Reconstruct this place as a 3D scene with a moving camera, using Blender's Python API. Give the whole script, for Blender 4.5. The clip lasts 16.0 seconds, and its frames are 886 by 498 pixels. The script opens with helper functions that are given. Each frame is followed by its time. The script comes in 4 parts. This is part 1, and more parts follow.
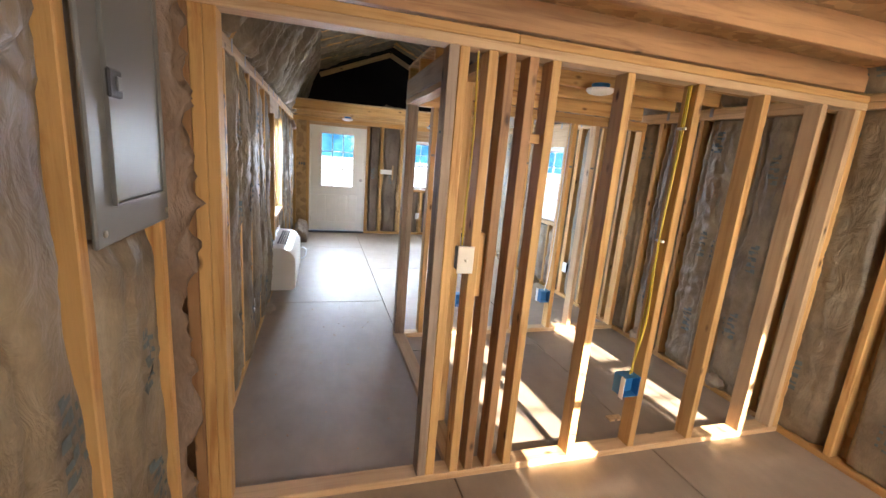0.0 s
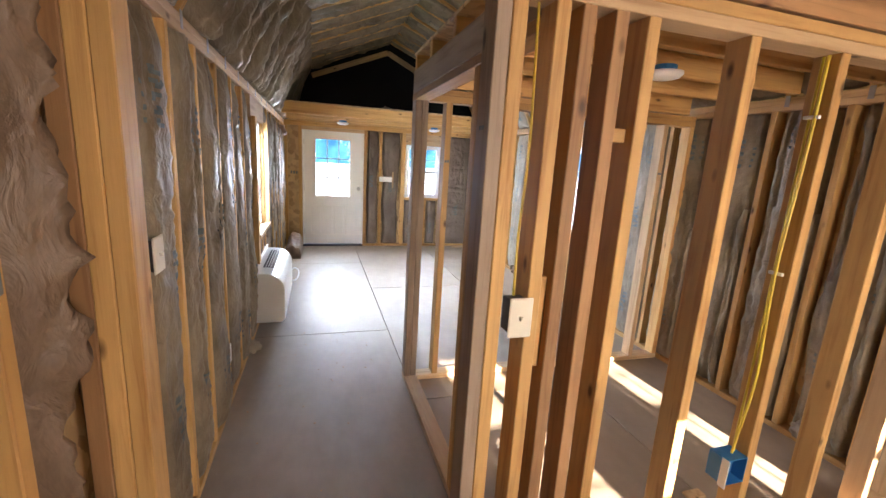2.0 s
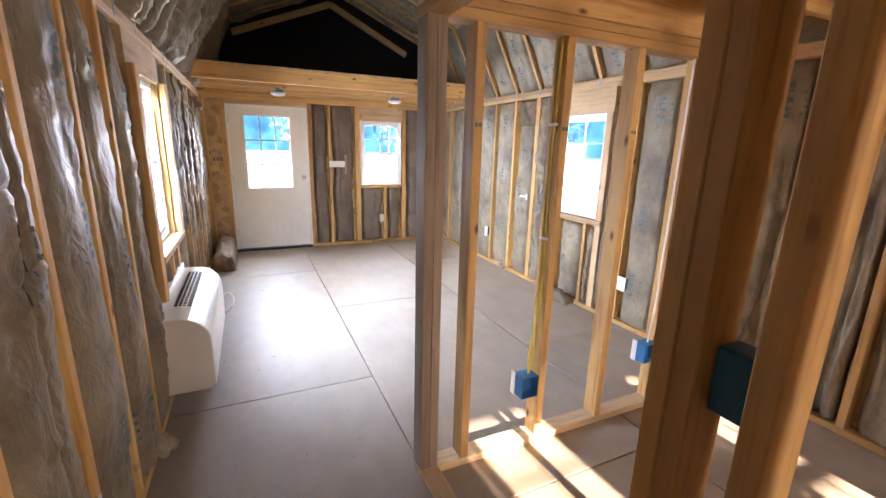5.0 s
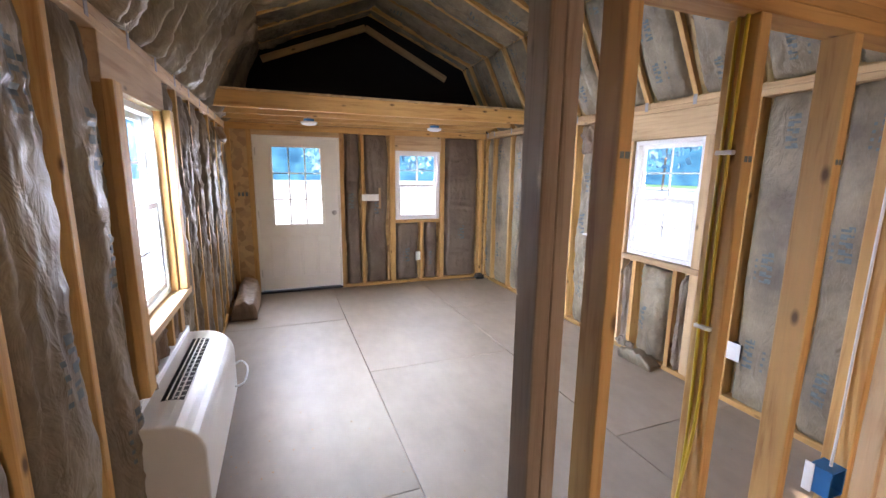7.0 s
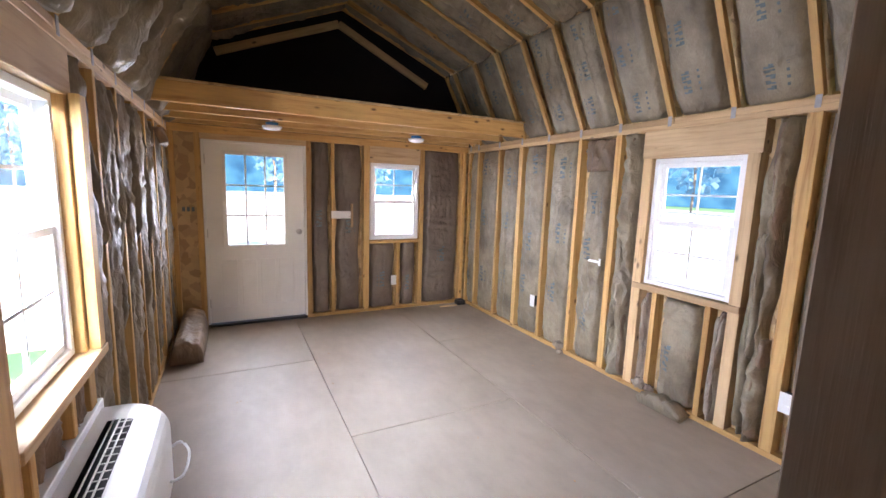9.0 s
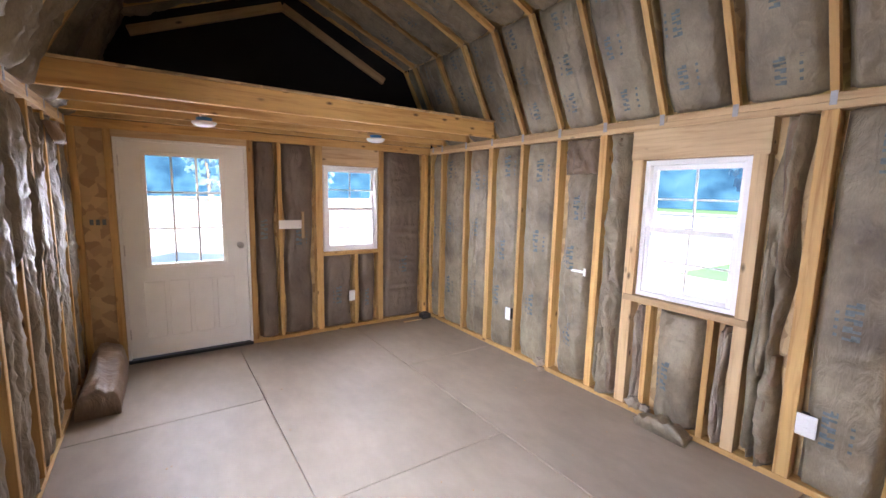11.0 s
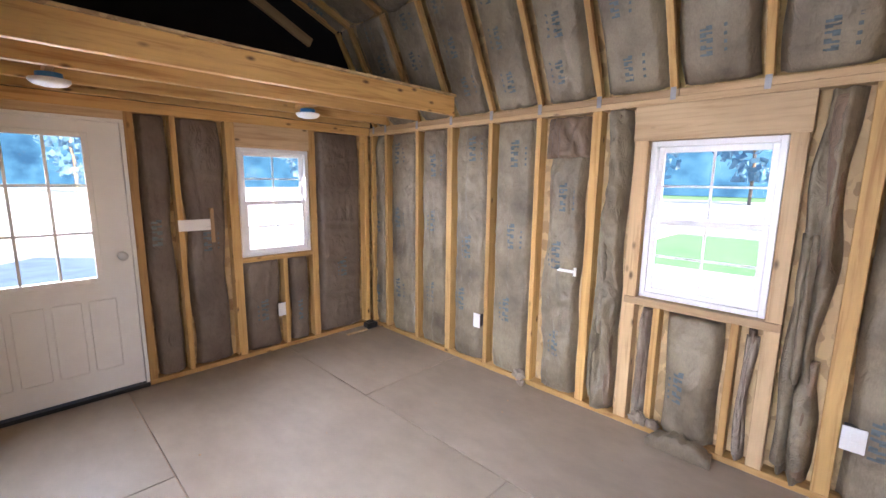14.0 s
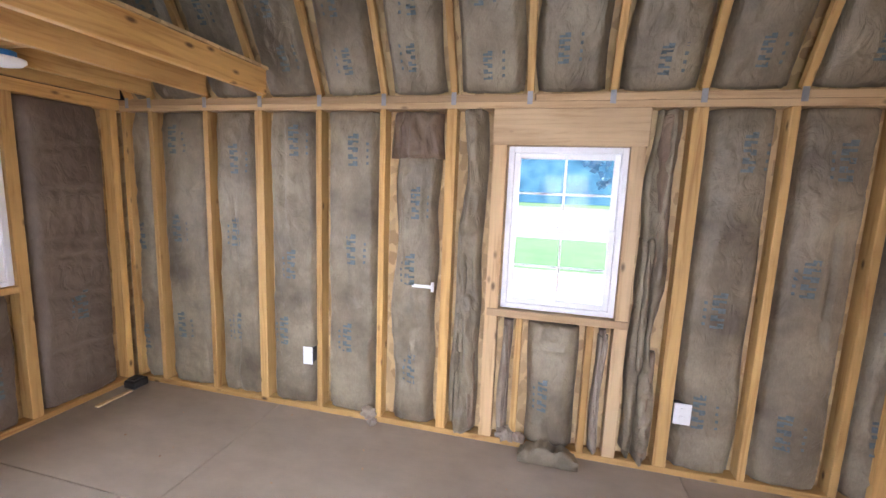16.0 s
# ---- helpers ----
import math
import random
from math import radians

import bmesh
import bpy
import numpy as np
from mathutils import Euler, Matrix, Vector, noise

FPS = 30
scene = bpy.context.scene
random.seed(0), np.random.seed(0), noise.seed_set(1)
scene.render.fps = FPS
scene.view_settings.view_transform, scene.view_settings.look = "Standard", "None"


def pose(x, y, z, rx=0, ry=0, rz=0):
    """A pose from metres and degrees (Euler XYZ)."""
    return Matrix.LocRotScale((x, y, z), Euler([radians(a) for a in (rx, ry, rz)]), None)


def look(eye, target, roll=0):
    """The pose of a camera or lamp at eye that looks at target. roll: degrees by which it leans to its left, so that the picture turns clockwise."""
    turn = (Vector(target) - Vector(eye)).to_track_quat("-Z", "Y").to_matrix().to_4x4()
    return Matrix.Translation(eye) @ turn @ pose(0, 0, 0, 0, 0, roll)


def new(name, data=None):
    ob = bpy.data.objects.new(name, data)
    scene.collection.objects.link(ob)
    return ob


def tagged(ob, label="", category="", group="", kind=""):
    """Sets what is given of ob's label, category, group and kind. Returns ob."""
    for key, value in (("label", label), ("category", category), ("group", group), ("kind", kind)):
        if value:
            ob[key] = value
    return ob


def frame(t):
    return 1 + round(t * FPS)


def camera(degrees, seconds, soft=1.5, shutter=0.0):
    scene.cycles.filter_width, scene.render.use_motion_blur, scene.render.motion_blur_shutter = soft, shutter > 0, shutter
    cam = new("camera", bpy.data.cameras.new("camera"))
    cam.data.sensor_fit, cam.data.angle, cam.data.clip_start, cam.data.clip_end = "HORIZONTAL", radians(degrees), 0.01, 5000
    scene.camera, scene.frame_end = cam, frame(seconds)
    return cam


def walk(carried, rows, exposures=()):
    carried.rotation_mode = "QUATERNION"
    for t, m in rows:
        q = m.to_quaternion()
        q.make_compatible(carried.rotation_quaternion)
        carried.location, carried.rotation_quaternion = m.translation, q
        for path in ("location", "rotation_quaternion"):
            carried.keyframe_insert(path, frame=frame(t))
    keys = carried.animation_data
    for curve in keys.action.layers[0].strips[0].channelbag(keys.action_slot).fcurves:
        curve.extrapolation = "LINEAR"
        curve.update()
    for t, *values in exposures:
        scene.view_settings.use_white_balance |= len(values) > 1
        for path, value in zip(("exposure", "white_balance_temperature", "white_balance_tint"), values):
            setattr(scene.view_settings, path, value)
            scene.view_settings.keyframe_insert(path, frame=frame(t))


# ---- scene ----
cam = camera(93.2, 16.0)
PATH = [
    (0, (0.273, 1.497, 1.533), (0.84, 3.367, 1.105), 4.7),
    (0.5, (0.375, 1.639, 1.55), (0.83, 3.549, 1.169), 4.0),
    (1, (0.406, 1.755, 1.545), (0.774, 3.674, 1.115), 2.9),
    (1.5, (0.365, 1.928, 1.541), (0.81, 3.834, 1.131), 3.5),
    (2, (0.318, 2.117, 1.538), (0.891, 3.989, 1.128), 3.4),
    (2.5, (0.342, 2.321, 1.532), (0.868, 4.209, 1.133), 2.6),
    (3, (0.37, 2.546, 1.543), (0.797, 4.458, 1.138), 2.9),
    (3.5, (0.319, 2.775, 1.526), (0.842, 4.648, 1.056), 2.8),
    (4, (0.316, 2.984, 1.485), (0.988, 4.803, 0.994), 3.0),
    (6.3, (0.291, 3.721, 1.447), (1.155, 5.466, 0.99), 0.5),
    (6.5, (0.342, 3.806, 1.46), (1.156, 5.575, 1.003), 0.5),
    (7, (0.376, 3.995, 1.491), (1.082, 5.833, 1.136), 0.7),
    (7.5, (0.372, 4.157, 1.469), (1.108, 5.984, 1.125), 1.4),
    (8, (0.307, 4.355, 1.477), (1.212, 6.103, 1.125), 0.5),
    (8.5, (0.292, 4.478, 1.466), (1.261, 6.19, 1.104), 2.4),
    (9, (0.33, 4.635, 1.5), (1.226, 6.4, 1.217), 1.9),
    (9.2, (0.353, 4.682, 1.512), (1.228, 6.462, 1.251), 1.9),
    (11.3, (0.368, 5.157, 1.523), (1.495, 6.787, 1.255), 1.3),
    (11.5, (0.393, 5.186, 1.51), (1.489, 6.837, 1.243), 1.5),
    (12, (0.398, 5.272, 1.508), (1.492, 6.918, 1.2), 1.3),
    (12.5, (0.337, 5.426, 1.491), (1.557, 6.972, 1.142), 0.0),
    (13, (0.306, 5.573, 1.502), (1.632, 7.023, 1.127), 0.1),
    (13.5, (0.386, 5.742, 1.523), (1.734, 7.181, 1.187), 0.4),
    (14, (0.479, 5.855, 1.527), (1.898, 7.228, 1.207), 0.7),
    (14.5, (0.506, 6.012, 1.51), (2.089, 7.191, 1.184), 1.2),
    (15, (0.495, 6.212, 1.527), (2.258, 7.079, 1.154), 1.3),
    (15.5, (0.563, 6.358, 1.518), (2.424, 7.005, 1.178), 2.1),
    (16, (0.714, 6.493, 1.521), (2.636, 6.967, 1.235), 2.2),
]
walk(cam, [(t, look(eye, target, roll)) for t, eye, target, roll in PATH], exposures=[(0.0, 3.65, 6450, 15), (2.5, 3.75, 6650, 19), (4.0, 3.8, 6750, 22), (7.0, 3.25, 6850, 25), (11.5, 3.15, 7100, 29), (16.0, 3.05, 7100, 28)])

# ---- world, sun ----
SUN_DIR = Vector((0.06, -1.0, 0.36)).normalized()
world = bpy.data.worlds.new("world")
scene.world = world
world.use_nodes = True
wn = world.node_tree.nodes
sky = wn.new("ShaderNodeTexSky")
sky.sky_type = 'NISHITA'
sky.sun_disc = False
sky.sun_elevation = math.asin(SUN_DIR.z)
sky.sun_rotation = math.pi
sky.dust_density, sky.ozone_density = 0.3, 2.5
wn["Background"].inputs["Strength"].default_value = 0.15
world.node_tree.links.new(sky.outputs[0], wn["Background"].inputs["Color"])
sun_data = bpy.data.lights.new("sun", 'SUN')
sun_data.energy, sun_data.angle, sun_data.color = 5.0, radians(0.5), (1.0, 0.9, 0.75)
sun = new("sun", sun_data)
sun.matrix_world = look(SUN_DIR * 30, (0, 0, 0))



def daylight_fill(name, centre, target, width, height, watts, colour, spread=180):
    """Adds an area lamp that stands in for the daylight through a window."""
    data = bpy.data.lights.new(name, 'AREA')
    data.shape, data.size, data.size_y = 'RECTANGLE', width, height
    data.energy, data.color, data.spread = watts, colour, radians(spread)
    ob = new(name, data)
    ob.matrix_world = look(centre, target)


# Added lamps: the first two hang outside and are aimed through the opening.
daylight_fill("window_light_west", (-1.6, 6.29, 2.65), (-0.25, 6.29, 1.35), 2.4, 1.6, 75, (0.30, 0.58, 1.0))
daylight_fill("window_light_west", (-1.75, 5.35, 1.95), (-0.25, 6.29, 1.40), 1.2, 0.9, 42, (0.62, 0.82, 1.0))
daylight_fill("window_light_west", (-0.33, 6.29, 1.31), (2.0, 7.1, 0.2), 0.64, 0.94, 11, (0.68, 0.82, 1.0), 128)
# The added north lamps also show as white panels behind the glass.
daylight_fill("window_light_north", (0.565, 9.56, 1.22), (0.565, 6.0, 0.2), 0.56, 0.72, 5.0, (0.72, 0.83, 1.0), 140)
daylight_fill("window_light_north", (2.10, 9.56, 1.23), (2.10, 6.0, 0.2), 0.56, 0.66, 3.5, (0.75, 0.85, 1.0), 140)
# The added south lamps are warm, standing in for bounced sunlight.
daylight_fill("window_light_south", (1.71, 0.12, 1.39), (1.71, 3.0, 0.2), 0.52, 0.80, 8, (1.0, 0.88, 0.74))
daylight_fill("window_light_south", (2.84, 0.12, 1.39), (2.84, 3.0, 0.2), 0.34, 0.80, 5.5, (1.0, 0.88, 0.74))

# ---- main dimensions ----
WX, EX, NY, SY = -0.19, 3.085, 9.43, 0.30      # stud faces of the four outer walls
DEEP = 0.089                                    # stud depth
PLATE_B, PLATE_T = 1.965, 2.04
MIDX = (WX + EX) / 2
KNEE_X, KNEE_Z, RIDGE_Z = 0.40, 2.82, 3.33
A0, A1 = 3.15, 3.239                            # partition towards the first room
B0, B1 = 4.77, 4.859                            # partition towards the large room
HX0, HX1 = 0.90, 0.989                          # wall along the passage


# ---- materials ----
def mat(name, rough=0.6, metal=0.0):
    m = bpy.data.materials.new(name)
    m.use_nodes = True
    b = m.node_tree.nodes["Principled BSDF"]
    b.inputs["Roughness"].default_value = rough
    b.inputs["Metallic"].default_value = metal
    return m, m.node_tree.nodes, m.node_tree.links, b


def ramp(n, stops):
    r = n.new("ShaderNodeValToRGB")
    e = r.color_ramp.elements
    while len(e) < len(stops):
        e.new(0.5)
    for el, (p, c) in zip(e, stops):
        el.position, el.color = p, (*c, 1)
    return r


def coords(n, l, scale=(1, 1, 1), by_object=True):
    """Object coordinates, shifted by each object's random value."""
    tc, mp = n.new("ShaderNodeTexCoord"), n.new("ShaderNodeMapping")
    l.new(tc.outputs["Object"], mp.inputs["Vector"])
    mp.inputs["Scale"].default_value = scale
    if by_object:
        oi, mul, comb = n.new("ShaderNodeObjectInfo"), n.new("ShaderNodeMath"), n.new("ShaderNodeCombineXYZ")
        mul.operation = 'MULTIPLY'
        mul.inputs[1].default_value = 37.0
        l.new(oi.outputs["Random"], mul.inputs[0])
        for k in range(3):
            l.new(mul.outputs[0], comb.inputs[k])
        l.new(comb.outputs[0], mp.inputs["Location"])
    return mp


def noise_tex(n, l, mp, scale, detail=6.0, rough=0.6, distort=0.0):
    t = n.new("ShaderNodeTexNoise")
    t.inputs["Scale"].default_value, t.inputs["Detail"].default_value = scale, detail
    t.inputs["Roughness"].default_value, t.inputs["Distortion"].default_value = rough, distort
    l.new(mp.outputs[0], t.inputs["Vector"])
    return t


def mixc(n, l, fac, a, b, mode='MIX'):
    m = n.new("ShaderNodeMix")
    m.data_type, m.blend_type = 'RGBA', mode
    if isinstance(fac, float):
        m.inputs[0].default_value = fac
    else:
        l.new(fac, m.inputs[0])
    for sock, v in ((m.inputs[6], a), (m.inputs[7], b)):
        if isinstance(v, tuple):
            sock.default_value = (*v, 1)
        else:
            l.new(v, sock)
    return m.outputs[2]


def bump(n, l, height, b, strength, dist=0.01):
    bp = n.new("ShaderNodeBump")
    bp.inputs["Strength"].default_value, bp.inputs["Distance"].default_value = strength, dist
    l.new(height, bp.inputs["Height"])
    l.new(bp.outputs[0], b.inputs["Normal"])


def wood_material(name, light, dark, rough=0.62):
    m, n, l, b = mat(name, rough)
    mp = coords(n, l, (14, 14, 0.9))
    g = noise_tex(n, l, mp, 2.2, 7, 0.6, 0.6)
    fine = noise_tex(n, l, coords(n, l, (60, 60, 2.0)), 3.0, 4)
    grain = ramp(n, [(0.3, dark), (0.48, light), (0.7, tuple(min(1, c * 1.12) for c in light))])
    l.new(g.outputs[0], grain.inputs[0])
    kv = n.new("ShaderNodeTexVoronoi")
    kv.inputs["Scale"].default_value = 1.0
    l.new(coords(n, l, (11, 11, 5)).outputs[0], kv.inputs["Vector"])
    kr = ramp(n, [(0.06, (1, 1, 1)), (0.12, (0.45, 0.45, 0.45)), (0.17, (0, 0, 0))])
    l.new(kv.outputs["Distance"], kr.inputs[0])
    sel = n.new("ShaderNodeSeparateColor")
    l.new(kv.outputs["Color"], sel.inputs[0])
    gt = n.new("ShaderNodeMath"); gt.operation = 'GREATER_THAN'; gt.inputs[1].default_value = 0.42
    l.new(sel.outputs[0], gt.inputs[0])
    km = n.new("ShaderNodeMath"); km.operation = 'MULTIPLY'
    l.new(kr.outputs[0], km.inputs[0]); l.new(gt.outputs[0], km.inputs[1])
    c = mixc(n, l, km.outputs[0], grain.outputs[0], tuple(v * 0.32 for v in dark))
    oi = n.new("ShaderNodeObjectInfo")
    tone = ramp(n, [(0.0, (0.72, 0.66, 0.60)), (0.5, (1, 1, 1)), (1.0, (1.06, 1.0, 0.92))])
    l.new(oi.outputs["Random"], tone.inputs[0])
    c = mixc(n, l, 1.0, c, tone.outputs[0], 'MULTIPLY')
    big = noise_tex(n, l, coords(n, l, (3, 3, 1.2)), 1.6, 3)
    br = ramp(n, [(0.35, (0.86, 0.84, 0.82)), (0.65, (1, 1, 1))])
    l.new(big.outputs[0], br.inputs[0])
    c = mixc(n, l, 1.0, c, br.outputs[0], 'MULTIPLY')
    l.new(c, b.inputs["Base Color"])
    bump(n, l, fine.outputs[0], b, 0.25, 0.003)
    return m


PINE = wood_material("pine", (0.62, 0.38, 0.14), (0.43, 0.21, 0.062))
PINE_PALE = wood_material("pale_pine", (0.60, 0.42, 0.235), (0.45, 0.28, 0.135))
# Two darker copies of pine, with shade of the posts put into their colour.
PINE_GREY = wood_material("shaded_grey_pine", (0.40, 0.31, 0.23), (0.27, 0.19, 0.13))
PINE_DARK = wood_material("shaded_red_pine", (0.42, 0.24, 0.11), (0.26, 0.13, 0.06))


def kraft_material(name, a, bcol, rough=0.48):
    m, n, l, b = mat(name, rough)
    mp = coords(n, l)
    big = noise_tex(n, l, mp, 3.0, 4)
    r = ramp(n, [(0.3, bcol), (0.7, a)])
    l.new(big.outputs[0], r.inputs[0])
    fib = noise_tex(n, l, coords(n, l, (30, 30, 8)), 5, 5)
    fr = ramp(n, [(0.3, (0.85, 0.85, 0.85)), (0.7, (1.05, 1.05, 1.05))])
    l.new(fib.outputs[0], fr.inputs[0])
    l.new(mixc(n, l, 1.0, r.outputs[0], fr.outputs[0], 'MULTIPLY'), b.inputs["Base Color"])
    w = noise_tex(n, l, coords(n, l, (1, 1, 0.6)), 11, 4, 0.55, 1.5)
    bump(n, l, w.outputs[0], b, 0.6, 0.03)
    b.inputs["Specular IOR Level"].default_value = 0.5
    return m


KRAFT = kraft_material("kraft_paper", (0.33, 0.268, 0.178), (0.125, 0.094, 0.062))
KRAFT_DARK = kraft_material("brown_kraft_paper", (0.30, 0.21, 0.14), (0.15, 0.095, 0.06))
# Darker kraft copy for the end wall, its shade put into the colour.
KRAFT_END = kraft_material("shaded_kraft_paper", (0.20, 0.15, 0.11), (0.12, 0.085, 0.06))
FIBRE = kraft_material("glass_wool", (0.42, 0.36, 0.28), (0.22, 0.15, 0.11), 0.9)


def plain(name, col, rough=0.5, metal=0.0, var=0.08, scale=6.0, bmp=0.1):
    m, n, l, b = mat(name, rough, metal)
    t = noise_tex(n, l, coords(n, l), scale, 5)
    r = ramp(n, [(0.3, tuple(c * (1 - var) for c in col)), (0.7, tuple(min(1, c * (1 + var)) for c in col))])
    l.new(t.outputs[0], r.inputs[0])
    l.new(r.outputs[0], b.inputs["Base Color"])
    f = noise_tex(n, l, coords(n, l), scale * 20, 3)
    bump(n, l, f.outputs[0], b, bmp, 0.002)
    rr = n.new("ShaderNodeMapRange")
    rr.inputs["To Min"].default_value, rr.inputs["To Max"].default_value = rough * 0.85, min(1, rough * 1.15)
    l.new(t.outputs[0], rr.inputs["Value"])
    l.new(rr.outputs[0], b.inputs["Roughness"])
    return m


INK = plain("print_ink", (0.11, 0.14, 0.145), 0.6, var=0.3, scale=40)
WHITE_PAINT = plain("white_door_paint", (0.80, 0.79, 0.74), 0.4, var=0.03)
VINYL = plain("white_vinyl", (0.82, 0.82, 0.82), 0.35, var=0.02)
PLASTIC = plain("white_plastic", (0.80, 0.79, 0.75), 0.35, var=0.02)
CREAM = plain("cream_plastic", (0.76, 0.71, 0.60), 0.4, var=0.03)
BLUE = plain("blue_plastic", (0.02, 0.16, 0.38), 0.4, var=0.1)
STEEL = plain("galvanised_steel", (0.36, 0.36, 0.37), 0.45, 0.9, 0.15, 20)
PANEL_GREY = plain("grey_enamel", (0.16, 0.165, 0.16), 0.36, 0.0, 0.03, 3, 0.03)
BLACK_PLASTIC = plain("black_plastic", (0.015, 0.015, 0.016), 0.4)
NEAR_BLACK = plain("near_black", (0.006, 0.006, 0.006), 0.95, var=0.3)
CABLE_YELLOW = plain("yellow_cable", (0.62, 0.46, 0.05), 0.4)
CABLE_WHITE = plain("white_cable", (0.7, 0.7, 0.68), 0.4)
METAL_DARK = plain("dark_grille", (0.035, 0.037, 0.04), 0.5)
CHROME = plain("brushed_nickel", (0.55, 0.53, 0.5), 0.3, 1.0)
LAMP_WHITE = plain("lamp_diffuser", (0.85, 0.85, 0.83), 0.4, var=0.02)
SIDING = plain("grey_siding", (0.35, 0.34, 0.32), 0.7)
SHINGLE = plain("roof_metal", (0.12, 0.12, 0.13), 0.5)
STONE_ROAD = plain("pale_gravel", (0.40, 0.39, 0.37), 0.9, var=0.2, scale=2, bmp=0.5)
# Leaf blue, also in the translucent part, is distance haze put into colour.
LEAF = plain("hazed_leaf", (0.07, 0.16, 0.24), 0.6, var=0.5, scale=1.5)
leaf_nodes, leaf_links = LEAF.node_tree.nodes, LEAF.node_tree.links
glow, both = leaf_nodes.new("ShaderNodeBsdfTranslucent"), leaf_nodes.new("ShaderNodeMixShader")
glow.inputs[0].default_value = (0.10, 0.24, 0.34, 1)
both.inputs[0].default_value = 0.5
surface = leaf_nodes["Material Output"].inputs["Surface"]
leaf_links.new(leaf_nodes["Principled BSDF"].outputs[0], both.inputs[1])
leaf_links.new(glow.outputs[0], both.inputs[2])
leaf_links.new(both.outputs[0], surface)
BARK = plain("tree_bark", (0.12, 0.09, 0.07), 0.9, var=0.3)


def osb_material(name, a, bcol, rough=0.7):
    m, n, l, b = mat(name, rough)
    v = n.new("ShaderNodeTexVoronoi")
    v.inputs["Scale"].default_value = 1.0
    mp = coords(n, l, (22, 34, 22))
    w = noise_tex(n, l, mp, 1.2, 3)
    l.new(mixc(n, l, 0.35, mp.outputs[0], w.outputs["Color"]), v.inputs["Vector"])
    s = n.new("ShaderNodeSeparateColor")
    l.new(v.outputs["Color"], s.inputs[0])
    r = ramp(n, [(0.0, bcol), (0.5, a), (1.0, tuple(min(1, c * 1.2) for c in a))])
    l.new(s.outputs[0], r.inputs[0])
    l.new(r.outputs[0], b.inputs["Base Color"])
    bump(n, l, s.outputs[1], b, 0.25, 0.004)
    return m


OSB = osb_material("strand_board", (0.50, 0.34, 0.17), (0.34, 0.21, 0.10))


def floor_material():
    m, n, l, b = mat("grey_brown_floor_board", 0.4)
    mp = coords(n, l)
    big = noise_tex(n, l, mp, 1.3, 6, 0.6)
    r = ramp(n, [(0.3, (0.265, 0.208, 0.152)), (0.7, (0.345, 0.275, 0.205))])
    l.new(big.outputs[0], r.inputs[0])
    streak = noise_tex(n, l, coords(n, l, (5, 2.5, 1)), 2.0, 7)
    sr = ramp(n, [(0.3, (0.88, 0.88, 0.88)), (0.7, (1.05, 1.04, 1.03))])
    l.new(streak.outputs[0], sr.inputs[0])
    c = mixc(n, l, 1.0, r.outputs[0], sr.outputs[0], 'MULTIPLY')
    dust = noise_tex(n, l, coords(n, l), 55, 2)
    dr = ramp(n, [(0.72, (0, 0, 0)), (0.78, (1, 1, 1))])
    l.new(dust.outputs[0], dr.inputs[0])
    half = n.new("ShaderNodeMath"); half.operation = 'MULTIPLY'; half.inputs[1].default_value = 0.35
    l.new(dr.outputs[0], half.inputs[0])
    c = mixc(n, l, half.outputs[0], c, (0.42, 0.38, 0.33))
    l.new(c, b.inputs["Base Color"])
    rr = n.new("ShaderNodeMapRange")
    rr.inputs["To Min"].default_value, rr.inputs["To Max"].default_value = 0.46, 0.62
    l.new(big.outputs[0], rr.inputs["Value"])
    l.new(rr.outputs[0], b.inputs["Roughness"])
    bump(n, l, streak.outputs[0], b, 0.08, 0.003)
    return m


FLOOR = floor_material()


def grass_material():
    m, n, l, b = mat("lawn", 0.9)
    t = noise_tex(n, l, coords(n, l, by_object=False), 0.8, 8, 0.7)
    r = ramp(n, [(0.3, (0.04, 0.14, 0.05)), (0.7, (0.08, 0.21, 0.08))])
    l.new(t.outputs[0], r.inputs[0])
    l.new(r.outputs[0], b.inputs["Base Color"])
    bump(n, l, t.outputs[0], b, 0.6, 0.1)
    return m


LAWN = grass_material()


def glass_material():
    m = bpy.data.materials.new("window_glass")
    m.use_nodes = True
    n, l = m.node_tree.nodes, m.node_tree.links
    n.clear()
    out, mix = n.new("ShaderNodeOutputMaterial"), n.new("ShaderNodeMixShader")
    tr, gl, fr = n.new("ShaderNodeBsdfTransparent"), n.new("ShaderNodeBsdfGlossy"), n.new("ShaderNodeLayerWeight")
    tr.inputs[0].default_value = (0.94, 0.97, 0.96, 1)
    gl.inputs["Roughness"].default_value = 0.0
    fr.inputs["Blend"].default_value = 0.2
    gloss = n.new("ShaderNodeMath")
    gloss.operation = 'MULTIPLY_ADD'
    gloss.inputs[1].default_value, gloss.inputs[2].default_value = 0.15, 0.004
    l.new(fr.outputs["Facing"], gloss.inputs[0])
    l.new(gloss.outputs[0], mix.inputs[0]); l.new(tr.outputs[0], mix.inputs[1]); l.new(gl.outputs[0], mix.inputs[2])
    l.new(mix.outputs[0], out.inputs[0])
    return m


GLASS = glass_material()


# ---- builders ----
def empty(name, loc=(0, 0, 0)):
    ob = new(name)
    ob.location = loc
    return ob


def link_mesh(name, bm, material, parent=None, label="", smooth=False):
    me = bpy.data.meshes.new(name)
    bm.to_mesh(me)
    bm.free()
    me.materials.append(material)
    if smooth:
        for p in me.polygons:
            p.use_smooth = True
    ob = new(name, me)
    if parent:
        ob.parent = parent
    if label:
        ob["label"] = label
    return ob


